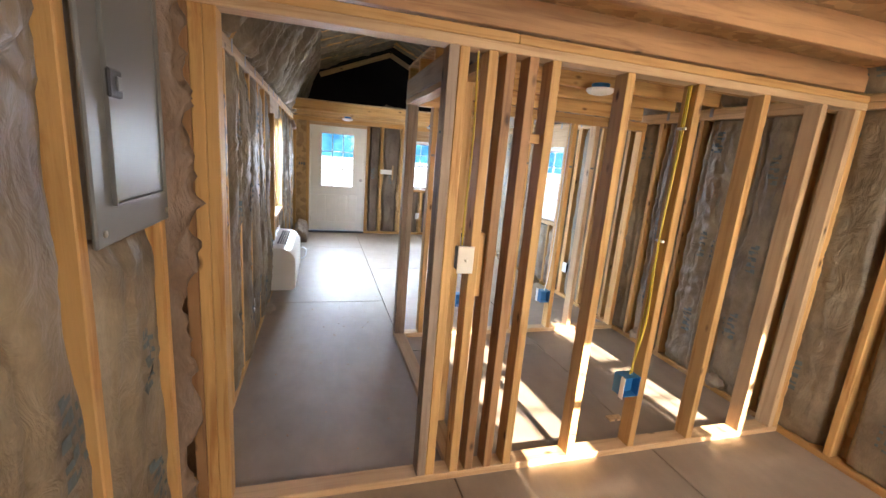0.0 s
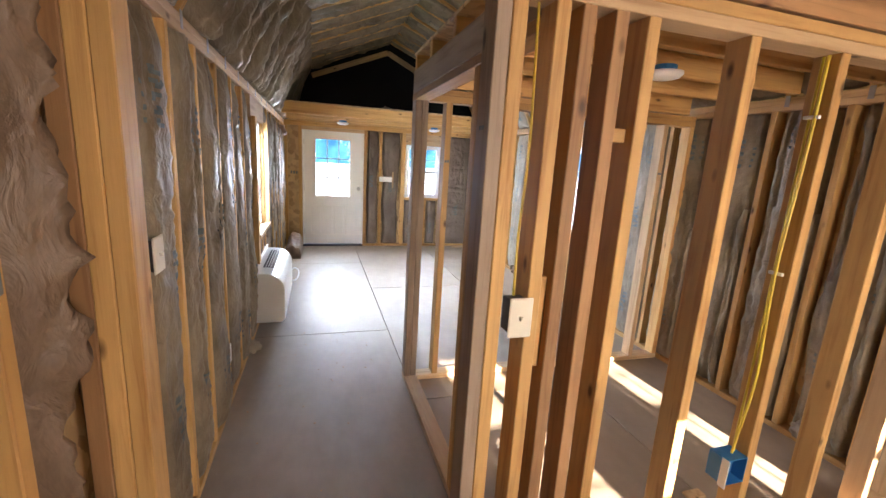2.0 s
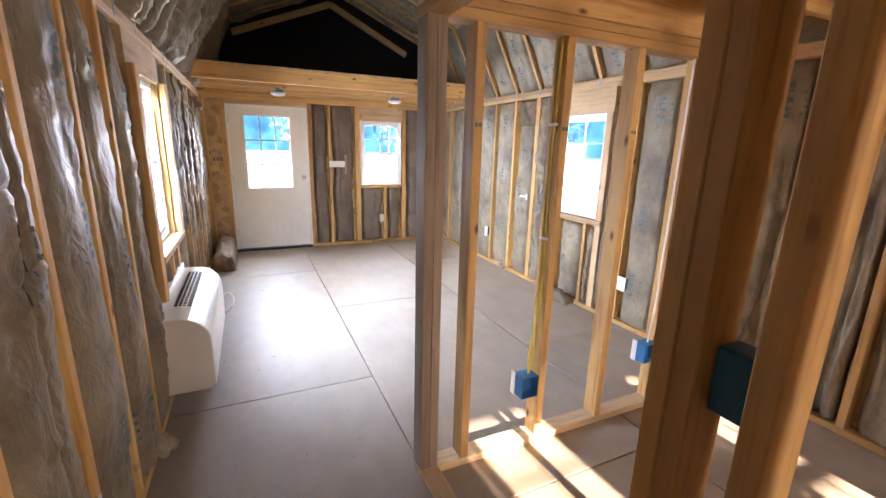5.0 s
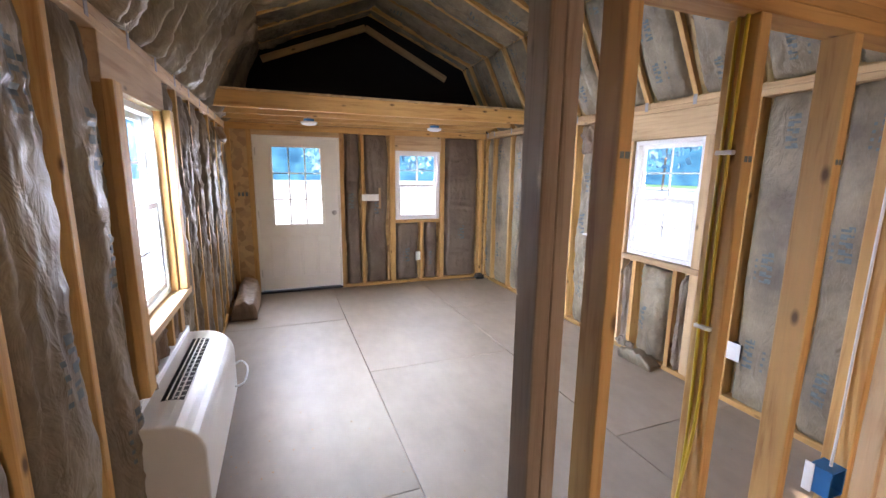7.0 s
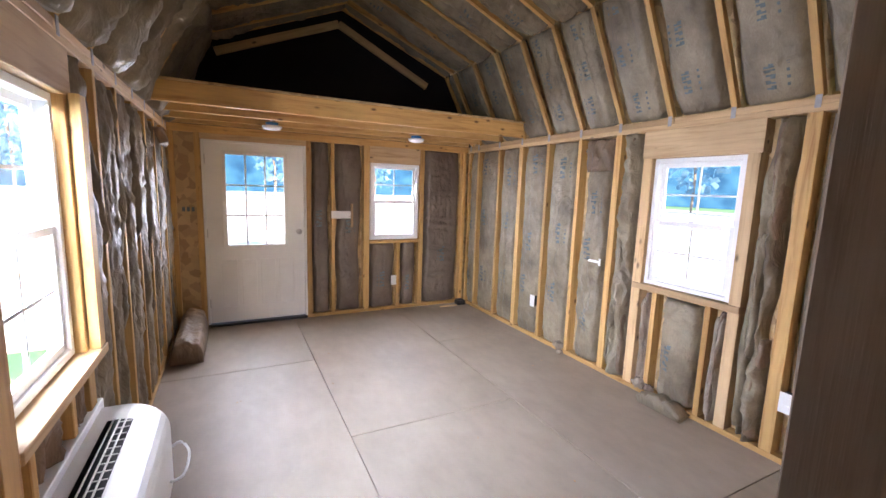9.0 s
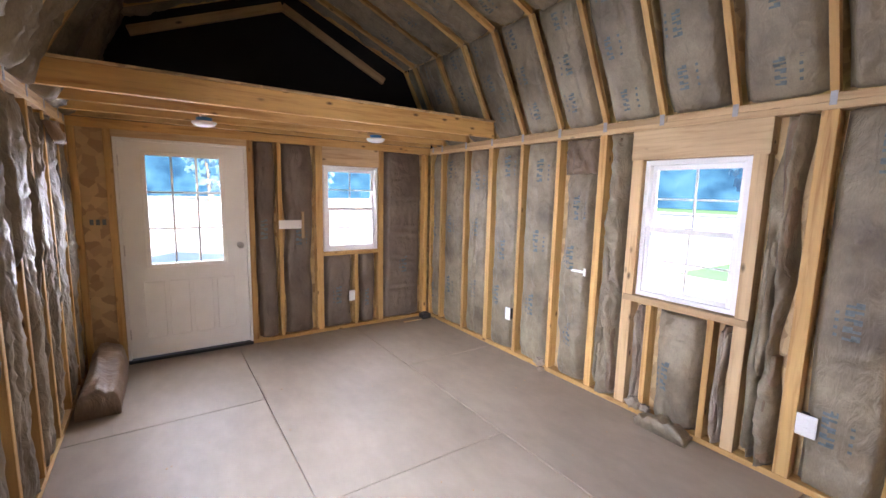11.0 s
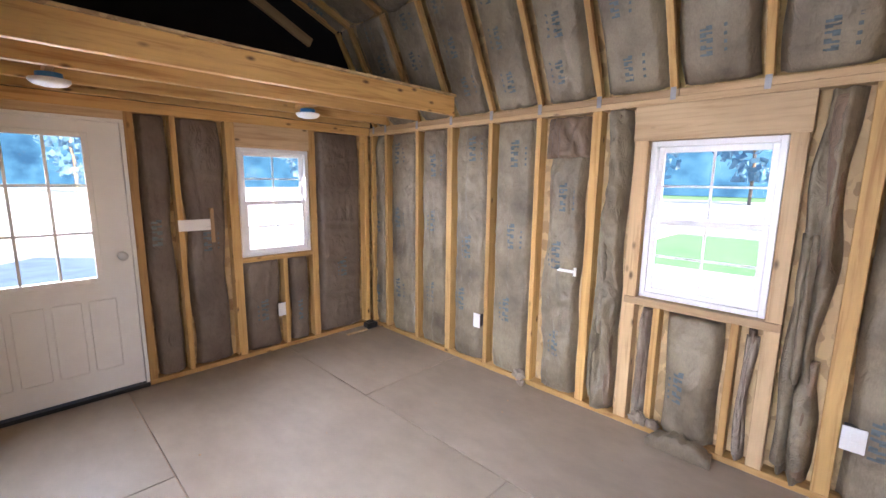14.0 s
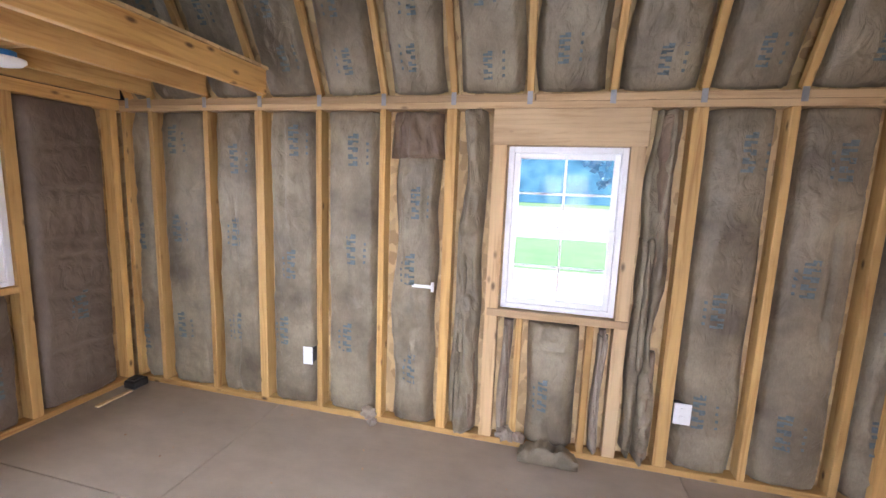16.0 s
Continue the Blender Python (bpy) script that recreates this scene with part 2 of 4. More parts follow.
def part(name, bm, material, parent, label="", smooth=False):
    """One mesh under a thing; the bmesh is in world metres."""
    ob = link_mesh(name, bm, material, parent, label, smooth)
    root = parent
    m = Matrix()
    while root:
        m = root.matrix_basis @ m
        root = root.parent
    ob.matrix_parent_inverse = m.inverted()
    return ob


def box(bm, lo, hi, bevel=0.0):
    made = bmesh.ops.create_cube(bm, size=1.0, matrix=Matrix.Translation([(a + b) / 2 for a, b in zip(lo, hi)]) @ Matrix.Diagonal((*[b - a for a, b in zip(lo, hi)], 1)))
    if bevel:
        edges = list({e for v in made["verts"] for e in v.link_edges})
        bmesh.ops.bevel(bm, geom=edges, offset=bevel, segments=1, affect='EDGES', profile=0.5)
    return bm


def boxes(*spans, bevel=0.0):
    bm = bmesh.new()
    for lo, hi in spans:
        box(bm, lo, hi, bevel)
    return bm


_lumber = {}


def board(name, lo, hi, material, parent, label=""):
    """A sawn board filling the box lo..hi, its grain along the longest side; boards of one size share a mesh."""
    size = [b - a for a, b in zip(lo, hi)]
    k = max(range(3), key=lambda i: size[i])
    turn = {0: Matrix(((0, 0, 1), (1, 0, 0), (0, 1, 0))), 1: Matrix(((0, 1, 0), (0, 0, 1), (1, 0, 0))), 2: Matrix.Identity(3)}[k]
    local = {0: (size[1], size[2], size[0]), 1: (size[2], size[0], size[1]), 2: tuple(size)}[k]
    key = (tuple(round(v, 4) for v in local), material.name)
    if key not in _lumber:
        bm = bmesh.new()
        box(bm, [-v / 2 for v in local], [v / 2 for v in local], min(0.003, min(local) * 0.2))
        me = bpy.data.meshes.new(name)
        bm.to_mesh(me)
        bm.free()
        me.materials.append(material)
        _lumber[key] = me
    ob = new(name, _lumber[key])
    centre = Vector([(a + b) / 2 for a, b in zip(lo, hi)])
    ob.matrix_basis = Matrix.Translation(centre) @ turn.to_4x4()
    if parent:
        ob.parent = parent
        ob.matrix_parent_inverse = parent.matrix_basis.inverted()
    if label:
        ob["label"] = label
    return ob


def slanted_board(name, p, q, thick, deep, up, material, parent):
    """A board from p to q; deep is measured along up's side, thick across."""
    p, q, up = Vector(p), Vector(q), Vector(up)
    z = (q - p).normalized()
    y = (up - up.dot(z) * z).normalized()
    x = y.cross(z)
    bm = bmesh.new()
    ln = (q - p).length
    box(bm, (-thick / 2, -deep / 2, -ln / 2), (thick / 2, deep / 2, ln / 2), 0.003)
    ob = link_mesh(name, bm, material, parent)
    ob.matrix_parent_inverse = parent.matrix_basis.inverted()
    ob.matrix_basis = Matrix.Translation((p + q) / 2) @ Matrix((x, y, z)).transposed().to_4x4()
    return ob


def tube(points, radius, sides=6):
    """A round cord through points, as a bmesh."""
    bm = bmesh.new()
    pts = [Vector(p) for p in points]
    fine = []
    for i in range(len(pts) - 1):
        a, b, c, d = pts[max(i - 1, 0)], pts[i], pts[i + 1], pts[min(i + 2, len(pts) - 1)]
        for s in range(5):
            t = s / 5
            fine.append(0.5 * ((2 * b) + (c - a) * t + (2 * a - 5 * b + 4 * c - d) * t * t + (3 * b - a - 3 * c + d) * t ** 3))
    fine.append(pts[-1])
    rings = []
    for i, p in enumerate(fine):
        d = (fine[min(i + 1, len(fine) - 1)] - fine[max(i - 1, 0)]).normalized()
        s = d.orthogonal().normalized() if abs(d.z) < 0.9 else d.cross(Vector((0, 1, 0))).normalized()
        u = d.cross(s)
        rings.append([bm.verts.new(p + radius * (math.cos(k * math.tau / sides) * s + math.sin(k * math.tau / sides) * u)) for k in range(sides)])
    for r0, r1 in zip(rings, rings[1:]):
        for k in range(sides):
            bm.faces.new((r0[k], r0[(k + 1) % sides], r1[(k + 1) % sides], r1[k]))
    bm.faces.new(rings[0][::-1]); bm.faces.new(rings[-1])
    bmesh.ops.recalc_face_normals(bm, faces=bm.faces)
    return bm


def lathe(profile, centre, seg=24):
    bm = bmesh.new()
    rings = []
    for r, z in profile:
        rings.append([bm.verts.new((centre[0] + r * math.cos(k * math.tau / seg), centre[1] + r * math.sin(k * math.tau / seg), centre[2] + z)) for k in range(seg)])
    for r0, r1 in zip(rings, rings[1:]):
        for k in range(seg):
            bm.faces.new((r0[k], r0[(k + 1) % seg], r1[(k + 1) % seg], r1[k]))
    bm.faces.new(rings[0]); bm.faces.new(rings[-1][::-1])
    bmesh.ops.recalc_face_normals(bm, faces=bm.faces)
    return bm


_seed = [0]


def batt(origin, u, v, n, w, h, bulge=0.02, mess=0.5, sunk=0.02, thick=0.06, material=None, label="", marks=0, group="wall insulation batts", gap=0.008, creases=1.3, upright=1.0, bands=(), deep=1.0):
    """A paper-faced insulation batt: w along u, h along v, its face towards n; edges tucked in, the face puffed and creased."""
    material = material or KRAFT
    _seed[0] += 1
    seed = _seed[0] * 7.3
    u, v, n, origin = Vector(u), Vector(v), Vector(n), Vector(origin)
    nu, nv = max(10, int(w / 0.017)), max(10, int(h / 0.022))

    crng = random.Random(_seed[0] + 500)
    count = int(creases) + (1 if crng.random() < creases % 1 else 0)
    lines = [((k + 0.3 + 0.4 * crng.random()) / max(1, count), crng.uniform(0.010, 0.022) * deep ** 0.5, crng.uniform(0.5, 1.0) * deep * min(0.048, 0.012 + 0.012 * mess), crng.uniform(-0.2, 0.9), crng.uniform(0.6, 1.4)) for k in range(count)]
    cross = [(crng.random(), crng.uniform(-0.5, 0.5), crng.uniform(0.4, 1.0)) for k in range(int(h * 1.6 * min(2.0, mess)))] + [(c, crng.uniform(-0.1, 0.1), 2.6) for c in bands]

    def face(s, t):
        x, y = s * w, t * h
        edge = min(s, 1 - s) * 2
        puff = math.sin(math.pi * min(1.0, max(0.0, s))) ** 0.6
        d = bulge * puff * (0.7 + 0.6 * noise.noise(Vector((x * 2, y * 1.7, seed))))
        warp = 0.9 * noise.noise(Vector((x * 3, y * 2.5, seed + 21)))
        fold = 1 - abs(noise.noise(Vector((x * 11 + warp, y * 1.6, seed + 5)))) * 2
        d += upright * mess * 0.016 * (fold - 0.5) * puff
        ripple = 1 - abs(noise.noise(Vector((x * 4 + seed, y * 24 + warp * 3, seed + 17)))) * 2
        d += (1 - upright) * 0.020 * max(0.0, ripple) ** 2 * puff * max(0.0, 0.35 + noise.noise(Vector((x * 3, y * 2.2, seed + 27))))
        crease = 1 - abs(noise.noise(Vector((x * 7 + y * 3, y * 9 - x * 4, seed + 3)))) * 2
        d += mess * 0.007 * max(0.0, crease) ** 3 * puff
        d += mess * 0.006 * noise.noise(Vector((x * 20 + warp * 2, y * 12, seed + 9)))
        for s0, wide, sink, t0, t1 in lines:
            off = (s - s0) * w - 0.035 * noise.noise(Vector((s0 * 9, y * 2.6, seed + 31)))
            if t0 < t < t1:
                d -= sink * math.exp(-(off / wide) ** 2) * min(1.0, (t - t0) * 8, (t1 - t) * 8)
        for c0, tilt, amp in cross:
            off = y - c0 * h - tilt * (x - w / 2) - 0.02 * noise.noise(Vector((x * 12, c0 * 9, seed + 41)))
            d -= amp * 0.010 * math.exp(-(off / 0.016) ** 2) * puff - amp * 0.006 * math.exp(-((off - 0.025) / 0.015) ** 2) * puff
        d -= (1 - min(1.0, edge * 4.5)) ** 1.3 * 0.062
        d -= (1 - min(1.0, min(t, 1 - t) * 18)) * 0.02
        lean = (gap + 0.010 * min(mess, 2.0)) * (1 - edge) * max(0.12, 0.7 + 1.1 * noise.noise(Vector((9.0 if s < 0.5 else 2.0, y * 2.2, seed + 12))))
        x += lean if s < 0.5 else -lean
        return origin + u * x + v * y + n * max(d - sunk, 0.004 - thick)

    bm = bmesh.new()
    grid = [[bm.verts.new(face(i / nu, j / nv)) for i in range(nu + 1)] for j in range(nv + 1)]
    for j in range(nv):
        for i in range(nu):
            bm.faces.new((grid[j][i], grid[j][i + 1], grid[j + 1][i + 1], grid[j + 1][i]))
    ring = grid[0] + [r[-1] for r in grid[1:]] + grid[-1][-2::-1] + [r[0] for r in grid[-2:0:-1]]
    base = [bm.verts.new(x.co - n * ((x.co - origin).dot(n) + thick)) for x in ring]
    for k in range(len(ring)):
        m2 = (k + 1) % len(ring)
        bm.faces.new((ring[k], base[k], base[m2], ring[m2]))
    bm.faces.new(base[::-1])
    bmesh.ops.recalc_face_normals(bm, faces=bm.faces)
    ob = link_mesh("insulation_batt", bm, material, None, "", True)
    tagged(ob, label or "brown paper-faced insulation batt pressed between pine studs", "insulation", group)
    rng = random.Random(_seed[0])
    for k in range(marks):
        t0 = (k + 0.25 + 0.4 * rng.random()) / marks
        s0 = 0.3 + 0.3 * rng.random()
        mb = bmesh.new()
        y = 0.0
        flip = rng.random() < 0.5
        spans = [(y + i * 0.030, 0.022, 0.055) for i in range(5)]
        spans = [(o * 1.35, l2 * 1.3, w2 * 1.25) for o, l2, w2 in spans] if group.startswith('wall') else spans
        spans += [(0.01 + i * 0.038, 0.016, 0.016) for i in range(4)]
        for q, (off, ln, wide) in enumerate(spans):
            sx = s0 * w + (0 if q < 5 else (-0.07 if flip else 0.09))
            a0, a1 = sx / w, (sx + wide) / w
            b0, b1 = t0 + off / h, t0 + (off + ln) / h
            if a0 < 0.08 or a1 > 0.92 or b1 > 0.97:
                continue
            cuts = 2
            pts = [[mb.verts.new(face(a0 + (a1 - a0) * i / cuts, b0 + (b1 - b0) * j / cuts) + n * 0.003) for i in range(cuts + 1)] for j in range(cuts + 1)]
            for j in range(cuts):
                for i in range(cuts):
                    if q < 5 and (i + j * 2 + q) % 4 == 3:
                        continue
                    mb.faces.new((pts[j][i], pts[j][i + 1], pts[j + 1][i + 1], pts[j + 1][i]))
        if mb.faces:
            part("print_mark", mb, INK, ob, "faded blue-grey printing")["kind"] = "stuff"
        else:
            mb.free()
    return ob


X, Y, Z = Vector((1, 0, 0)), Vector((0, 1, 0)), Vector((0, 0, 1))

# ---- floor ----
floor = link_mesh("floor", boxes(((WX - 0.12, SY - 0.12, -0.14), (EX + 0.12, NY + 0.12, -0.019))), PINE_DARK)
tagged(floor, "grey-brown floor of large butted sheets", "floor", kind="structure")
strips = ((WX - DEEP, 0.93, (SY - DEEP, 0.80, 3.24, 5.69, 8.20, NY + DEEP)), (0.93, 2.12, (SY - DEEP, 2.08, 4.52, 6.96, NY + DEEP)), (2.12, EX + DEEP, (SY - DEEP, 0.80, 3.24, 5.69, 8.20, NY + DEEP)))
for x0, x1, ys in strips:
    for y0, y1 in zip(ys, ys[1:]):
        bm = boxes(((x0 + 0.0032, y0 + 0.0024, -0.018), (x1 - 0.0032, y1 - 0.0024, 0.0)), bevel=0.0025)
        part("floor_sheet", bm, FLOOR, floor)


# ---- outer walls ----
def outer_wall(name, lo, hi, holes, along, material=OSB):
    """Sheathing with openings cut out of it. holes: (a0, a1, z0, z1) along the wall."""
    i = 0 if along == 'x' else 1
    spans = []
    cuts = sorted({lo[i], hi[i], *[h[0] for h in holes], *[h[1] for h in holes]})
    for a, b in zip(cuts, cuts[1:]):
        col = sorted([(h[2], h[3]) for h in holes if h[0] <= a and h[1] >= b])
        z = lo[2]
        for z0, z1 in col + [(hi[2], None)]:
            if z0 - z > 1e-4:
                l2, h2 = list(lo), list(hi)
                l2[i], h2[i], l2[2], h2[2] = a, b, z, z0
                spans.append((tuple(l2), tuple(h2)))
            if z1 is not None:
                z = z1
    return link_mesh(name, boxes(*spans), material)


T = 0.012
WIN_W = (5.96, 6.62, 0.83, 1.79)
WIN_E = (6.10, 6.73, 0.845, 1.77)
WIN_N = (1.79, 2.41, 0.87, 1.78)
DOOR_N = (0.08, 1.06, 0.0, 1.91)
SUN_WIN = ((1.44, 1.98, 0.98, 1.80), (2.66, 3.02, 0.98, 1.80))

wall_west = outer_wall("wall_west", (WX - DEEP - T, SY - DEEP, -0.02), (WX - DEEP, NY + DEEP, 2.05), [WIN_W], 'y')
tagged(wall_west, "open pine stud wall with strand board sheathing", "wall", kind="structure")
wall_east = outer_wall("wall_east", (EX + DEEP, SY - DEEP, -0.02), (EX + DEEP + T, NY + DEEP, 2.05), [WIN_E], 'y')
tagged(wall_east, "open pine stud wall filled with insulation", "wall", kind="structure")
wall_north = outer_wall("wall_north", (WX - DEEP, NY + DEEP, -0.02), (EX + DEEP, NY + DEEP + T, 2.05), [WIN_N, DOOR_N], 'x')
tagged(wall_north, "end stud wall with a white door and a window", "wall", kind="structure")
wall_south = outer_wall("wall_south", (WX - DEEP, SY - DEEP - T, -0.02), (EX + DEEP, SY - DEEP, 2.05), list(SUN_WIN), 'x')
tagged(wall_south, "plain strand board end wall with two windows", "wall", kind="structure")


def gable(name, y0, y1, material):
    bm = bmesh.new()
    pts = [(WX - DEEP, 2.05), (EX + DEEP, 2.05), (EX + DEEP - KNEE_X + 0.05, KNEE_Z + 0.06), (MIDX, RIDGE_Z + 0.08), (WX - DEEP + KNEE_X - 0.05, KNEE_Z + 0.06)]
    a = [bm.verts.new((x, y0, z)) for x, z in pts]
    b = [bm.verts.new((x, y1, z)) for x, z in pts]
    bm.faces.new(a); bm.faces.new(b[::-1])
    for k in range(5):
        bm.faces.new((a[k], b[k], b[(k + 1) % 5], a[(k + 1) % 5]))
    bmesh.ops.recalc_face_normals(bm, faces=bm.faces)
    return link_mesh(name, bm, material)


tagged(gable("wall_gable_north", NY + 0.03, NY + DEEP + T, NEAR_BLACK), "near-black gable above the loft", "wall", kind="structure")
tagged(gable("wall_gable_south", SY - DEEP - T, SY - 0.03, OSB), "strand board gable", "wall", kind="structure")


def stud(parent, lo, hi, material=PINE, name="stud"):
    return board(name, lo, hi, material, parent)


def side_wall(parent, x0, x1, ys, gaps):
    """Studs, plates and straps of a long wall."""
    for y, wd, mt in ys:
        stud(parent, (x0, y - wd / 2, 0.038), (x1, y + wd / 2, PLATE_B), mt)
    stud(parent, (x0, SY, 0.0), (x1, NY - 0.001, 0.038), PINE, "sole_plate")
    for k in range(2):
        cuts = (SY, 2.9, 6.6, NY + DEEP) if k else (SY, 4.7, NY + DEEP)
        for a, b in zip(cuts, cuts[1:]):
            stud(parent, (x0, a + 0.001, PLATE_B + k * 0.0375), (x1, b - 0.001, PLATE_B + 0.037 + k * 0.0375), PINE_PALE, "top_plate")


E_STUDS = [(9.40, .038, PINE), (9.17, .038, PINE), (8.72, .038, PINE), (8.315, .06, PINE), (7.89, .038, PINE), (7.47, .038, PINE), (7.055, .06, PINE),
           (6.775, .076, PINE_PALE), (6.065, .07, PINE_PALE), (5.80, .07, PINE), (5.40, .038, PINE), (4.99, .038, PINE),
           (4.60, .038, PINE), (4.19, .038, PINE), (3.78, .038, PINE), (3.38, .038, PINE), (2.88, .038, PINE), (2.45, .038, PINE_DARK), (2.04, .038, PINE), (1.63, .038, PINE), (1.22, .038, PINE), (0.81, .038, PINE), (0.40, .038, PINE)]
W_STUDS = [(9.40, .038, PINE), (9.08, .038, PINE), (8.67, .038, PINE), (8.27, .038, PINE), (7.86, .038, PINE), (7.45, .038, PINE), (7.05, .038, PINE),
           (6.67, .076, PINE), (5.90, .076, PINE), (5.50, .038, PINE), (5.10, .038, PINE), (4.70, .038, PINE), (4.30, .038, PINE), (3.93, .038, PINE), (3.57, .038, PINE),
           (2.96, .038, PINE), (2.50, .038, PINE), (2.09, .038, PINE), (1.68, .038, PINE), (1.27, .038, PINE), (0.86, .038, PINE), (0.45, .038, PINE)]
side_wall(wall_east, EX, EX + DEEP, E_STUDS, [])
side_wall(wall_west, WX - DEEP, WX, W_STUDS, [])

# window framing, east
stud(wall_east, (EX - 0.002, 6.02, WIN_E[3]), (EX + DEEP, 6.82, PLATE_B - 0.001), PINE_PALE, "header")
stud(wall_east, (EX - 0.012, 6.03, 0.80), (EX + DEEP, 6.80, 0.843), PINE_PALE, "window_sill")
for y in (6.61, 6.22):
    stud(wall_east, (EX, y - 0.019, 0.038), (EX + DEEP, y + 0.019, 0.80), PINE, "cripple")
# window framing, west
stud(wall_west, (WX - DEEP, 5.86, WIN_W[3]), (WX + 0.002, 6.71, PLATE_B - 0.001), PINE_PALE, "header")
stud(wall_west, (WX - DEEP, 5.93, 0.79), (WX + 0.045, 6.74, 0.828), PINE_PALE, "window_sill")
stud(wall_west, (WX + 0.003, 5.835, 0.60), (WX + 0.04, 5.925, 1.80), PINE, "window_buck")
stud(wall_west, (WX + 0.003, 6.655, 0.83), (WX + 0.04, 6.725, 1.80), PINE, "window_buck")
for y in (6.10, 6.45):
    stud(wall_west, (WX - DEEP, y - 0.019, 0.038), (WX, y + 0.019, 0.79), PINE, "cripple")

# north wall framing
N0, N1 = NY, NY + DEEP
for x, wd, mt in ((0.05, .05, PINE), (1.095, .05, PINE), (1.355, .038, PINE), (1.745, .07, PINE), (2.445, .06, PINE), (3.04, .05, PINE), (-0.165, .045, PINE)):
    stud(wall_north, (x - wd / 2, N0, 0.038), (x + wd / 2, N1, PLATE_B), mt)
stud(wall_north, (2.13, N0, 0.038), (2.168, N1, 0.83), PINE, "cripple")
stud(wall_north, (1.78, N0 - 0.004, 0.83), (2.415, N1, 0.868), PINE, "window_sill")
stud(wall_north, (1.78, N0, WIN_N[3]), (2.415, N1, PLATE_B), PINE_PALE, "header")
stud(wall_north, (0.075, N0, DOOR_N[3]), (1.07, N1, PLATE_B), PINE_PALE, "header")
stud(wall_north, (1.07, N0, 0.0), (EX, N1, 0.038), PINE, "sole_plate")
stud(wall_north, (WX, N0, 0.0), (0.075, N1, 0.038), PINE, "sole_plate")
stud(wall_north, (WX, N0 - 0.002, PLATE_B), (EX, N1, PLATE_T), PINE, "top_plate")
part("sheathing_strip", boxes(((-0.14, N0 + 0.02, 0.04), (0.024, N1, PLATE_B))), OSB, wall_north, "bare strand board")
part("stamp", boxes(((-0.10, N0 + 0.016, 1.20), (-0.075, N0 + 0.0195, 1.245)), ((-0.06, N0 + 0.016, 1.20), (-0.035, N0 + 0.0195, 1.245)), ((-0.02, N0 + 0.016, 1.20), (0.005, N0 + 0.0195, 1.245))), INK, wall_north)


# ---- windows ----
def window(name, a0, a1, z0, z1, plane, axis, inward, grid=(2, 2), label="white vinyl sash window with muntins"):
    """A vertical sliding window in the opening a0..a1, z0..z1; plane is the room side of the frame, inward +1 or -1 the way to the room."""
    def bx(a, b, zz0, zz1, d0, d1):
        lo, hi = sorted((plane - inward * d0, plane - inward * d1))
        return ((lo, a, zz0), (hi, b, zz1)) if axis == 'y' else ((a, lo, zz0), (b, hi, zz1))
    g = 0.004
    f = 0.035
    root = part(name, boxes(bx(a0 + g, a0 + f, z0 + g, z1 - g, 0, .07), bx(a1 - f, a1 - g, z0 + g, z1 - g, 0, .07), bx(a0 + f, a1 - f, z1 - f, z1 - g, 0, .07), bx(a0 + f, a1 - f, z0 + g, z0 + f, 0, .07), bevel=0.003), VINYL, None)
    tagged(root, label, "window", kind="structure")
    zm = (z0 + z1) / 2
    for s0, s1, d in ((zm - 0.018, z1 - f, 0.042), (z0 + f, zm + 0.018, 0.012)):
        r = 0.032
        A, B = a0 + f + 0.001, a1 - f - 0.001
        sash = part("sash", boxes(bx(A, A + r, s0, s1, d, d + .026), bx(B - r, B, s0, s1, d, d + .026), bx(A + r, B - r, s1 - r, s1, d, d + .026), bx(A + r, B - r, s0, s0 + r, d, d + .026), bevel=0.003), VINYL, root)
        am, sm = (A + B) / 2, (s0 + s1) / 2
        part("muntin", boxes(bx(am - .006, am + .006, s0 + r, s1 - r, d + .009, d + .019)), VINYL, sash)
        part("muntin", boxes(bx(A + r, B - r, sm - .006, sm + .006, d + .0095, d + .0185)), VINYL, sash)
        p = part("pane", boxes(bx(A + r - .003, B - r + .003, s0 + r - .003, s1 - r + .003, d + .012, d + .016)), GLASS, sash)
        p.visible_shadow = False
    if axis == 'y':
        part("sash_lock", boxes(bx((a0 + a1) / 2 - .03, (a0 + a1) / 2 + .03, zm + .018, zm + .03, .012, .03), bevel=.004), VINYL, root)
    return root


window("window_1", *WIN_E, EX + 0.022, 'y', -1)
window("window_2", *WIN_N, NY + 0.012, 'x', -1)
window("window_3", *WIN_W, WX - 0.03, 'y', 1)
for k, s in enumerate(SUN_WIN):
    window("window_%d" % (k + 4), *s, SY - 0.03, 'x', 1)


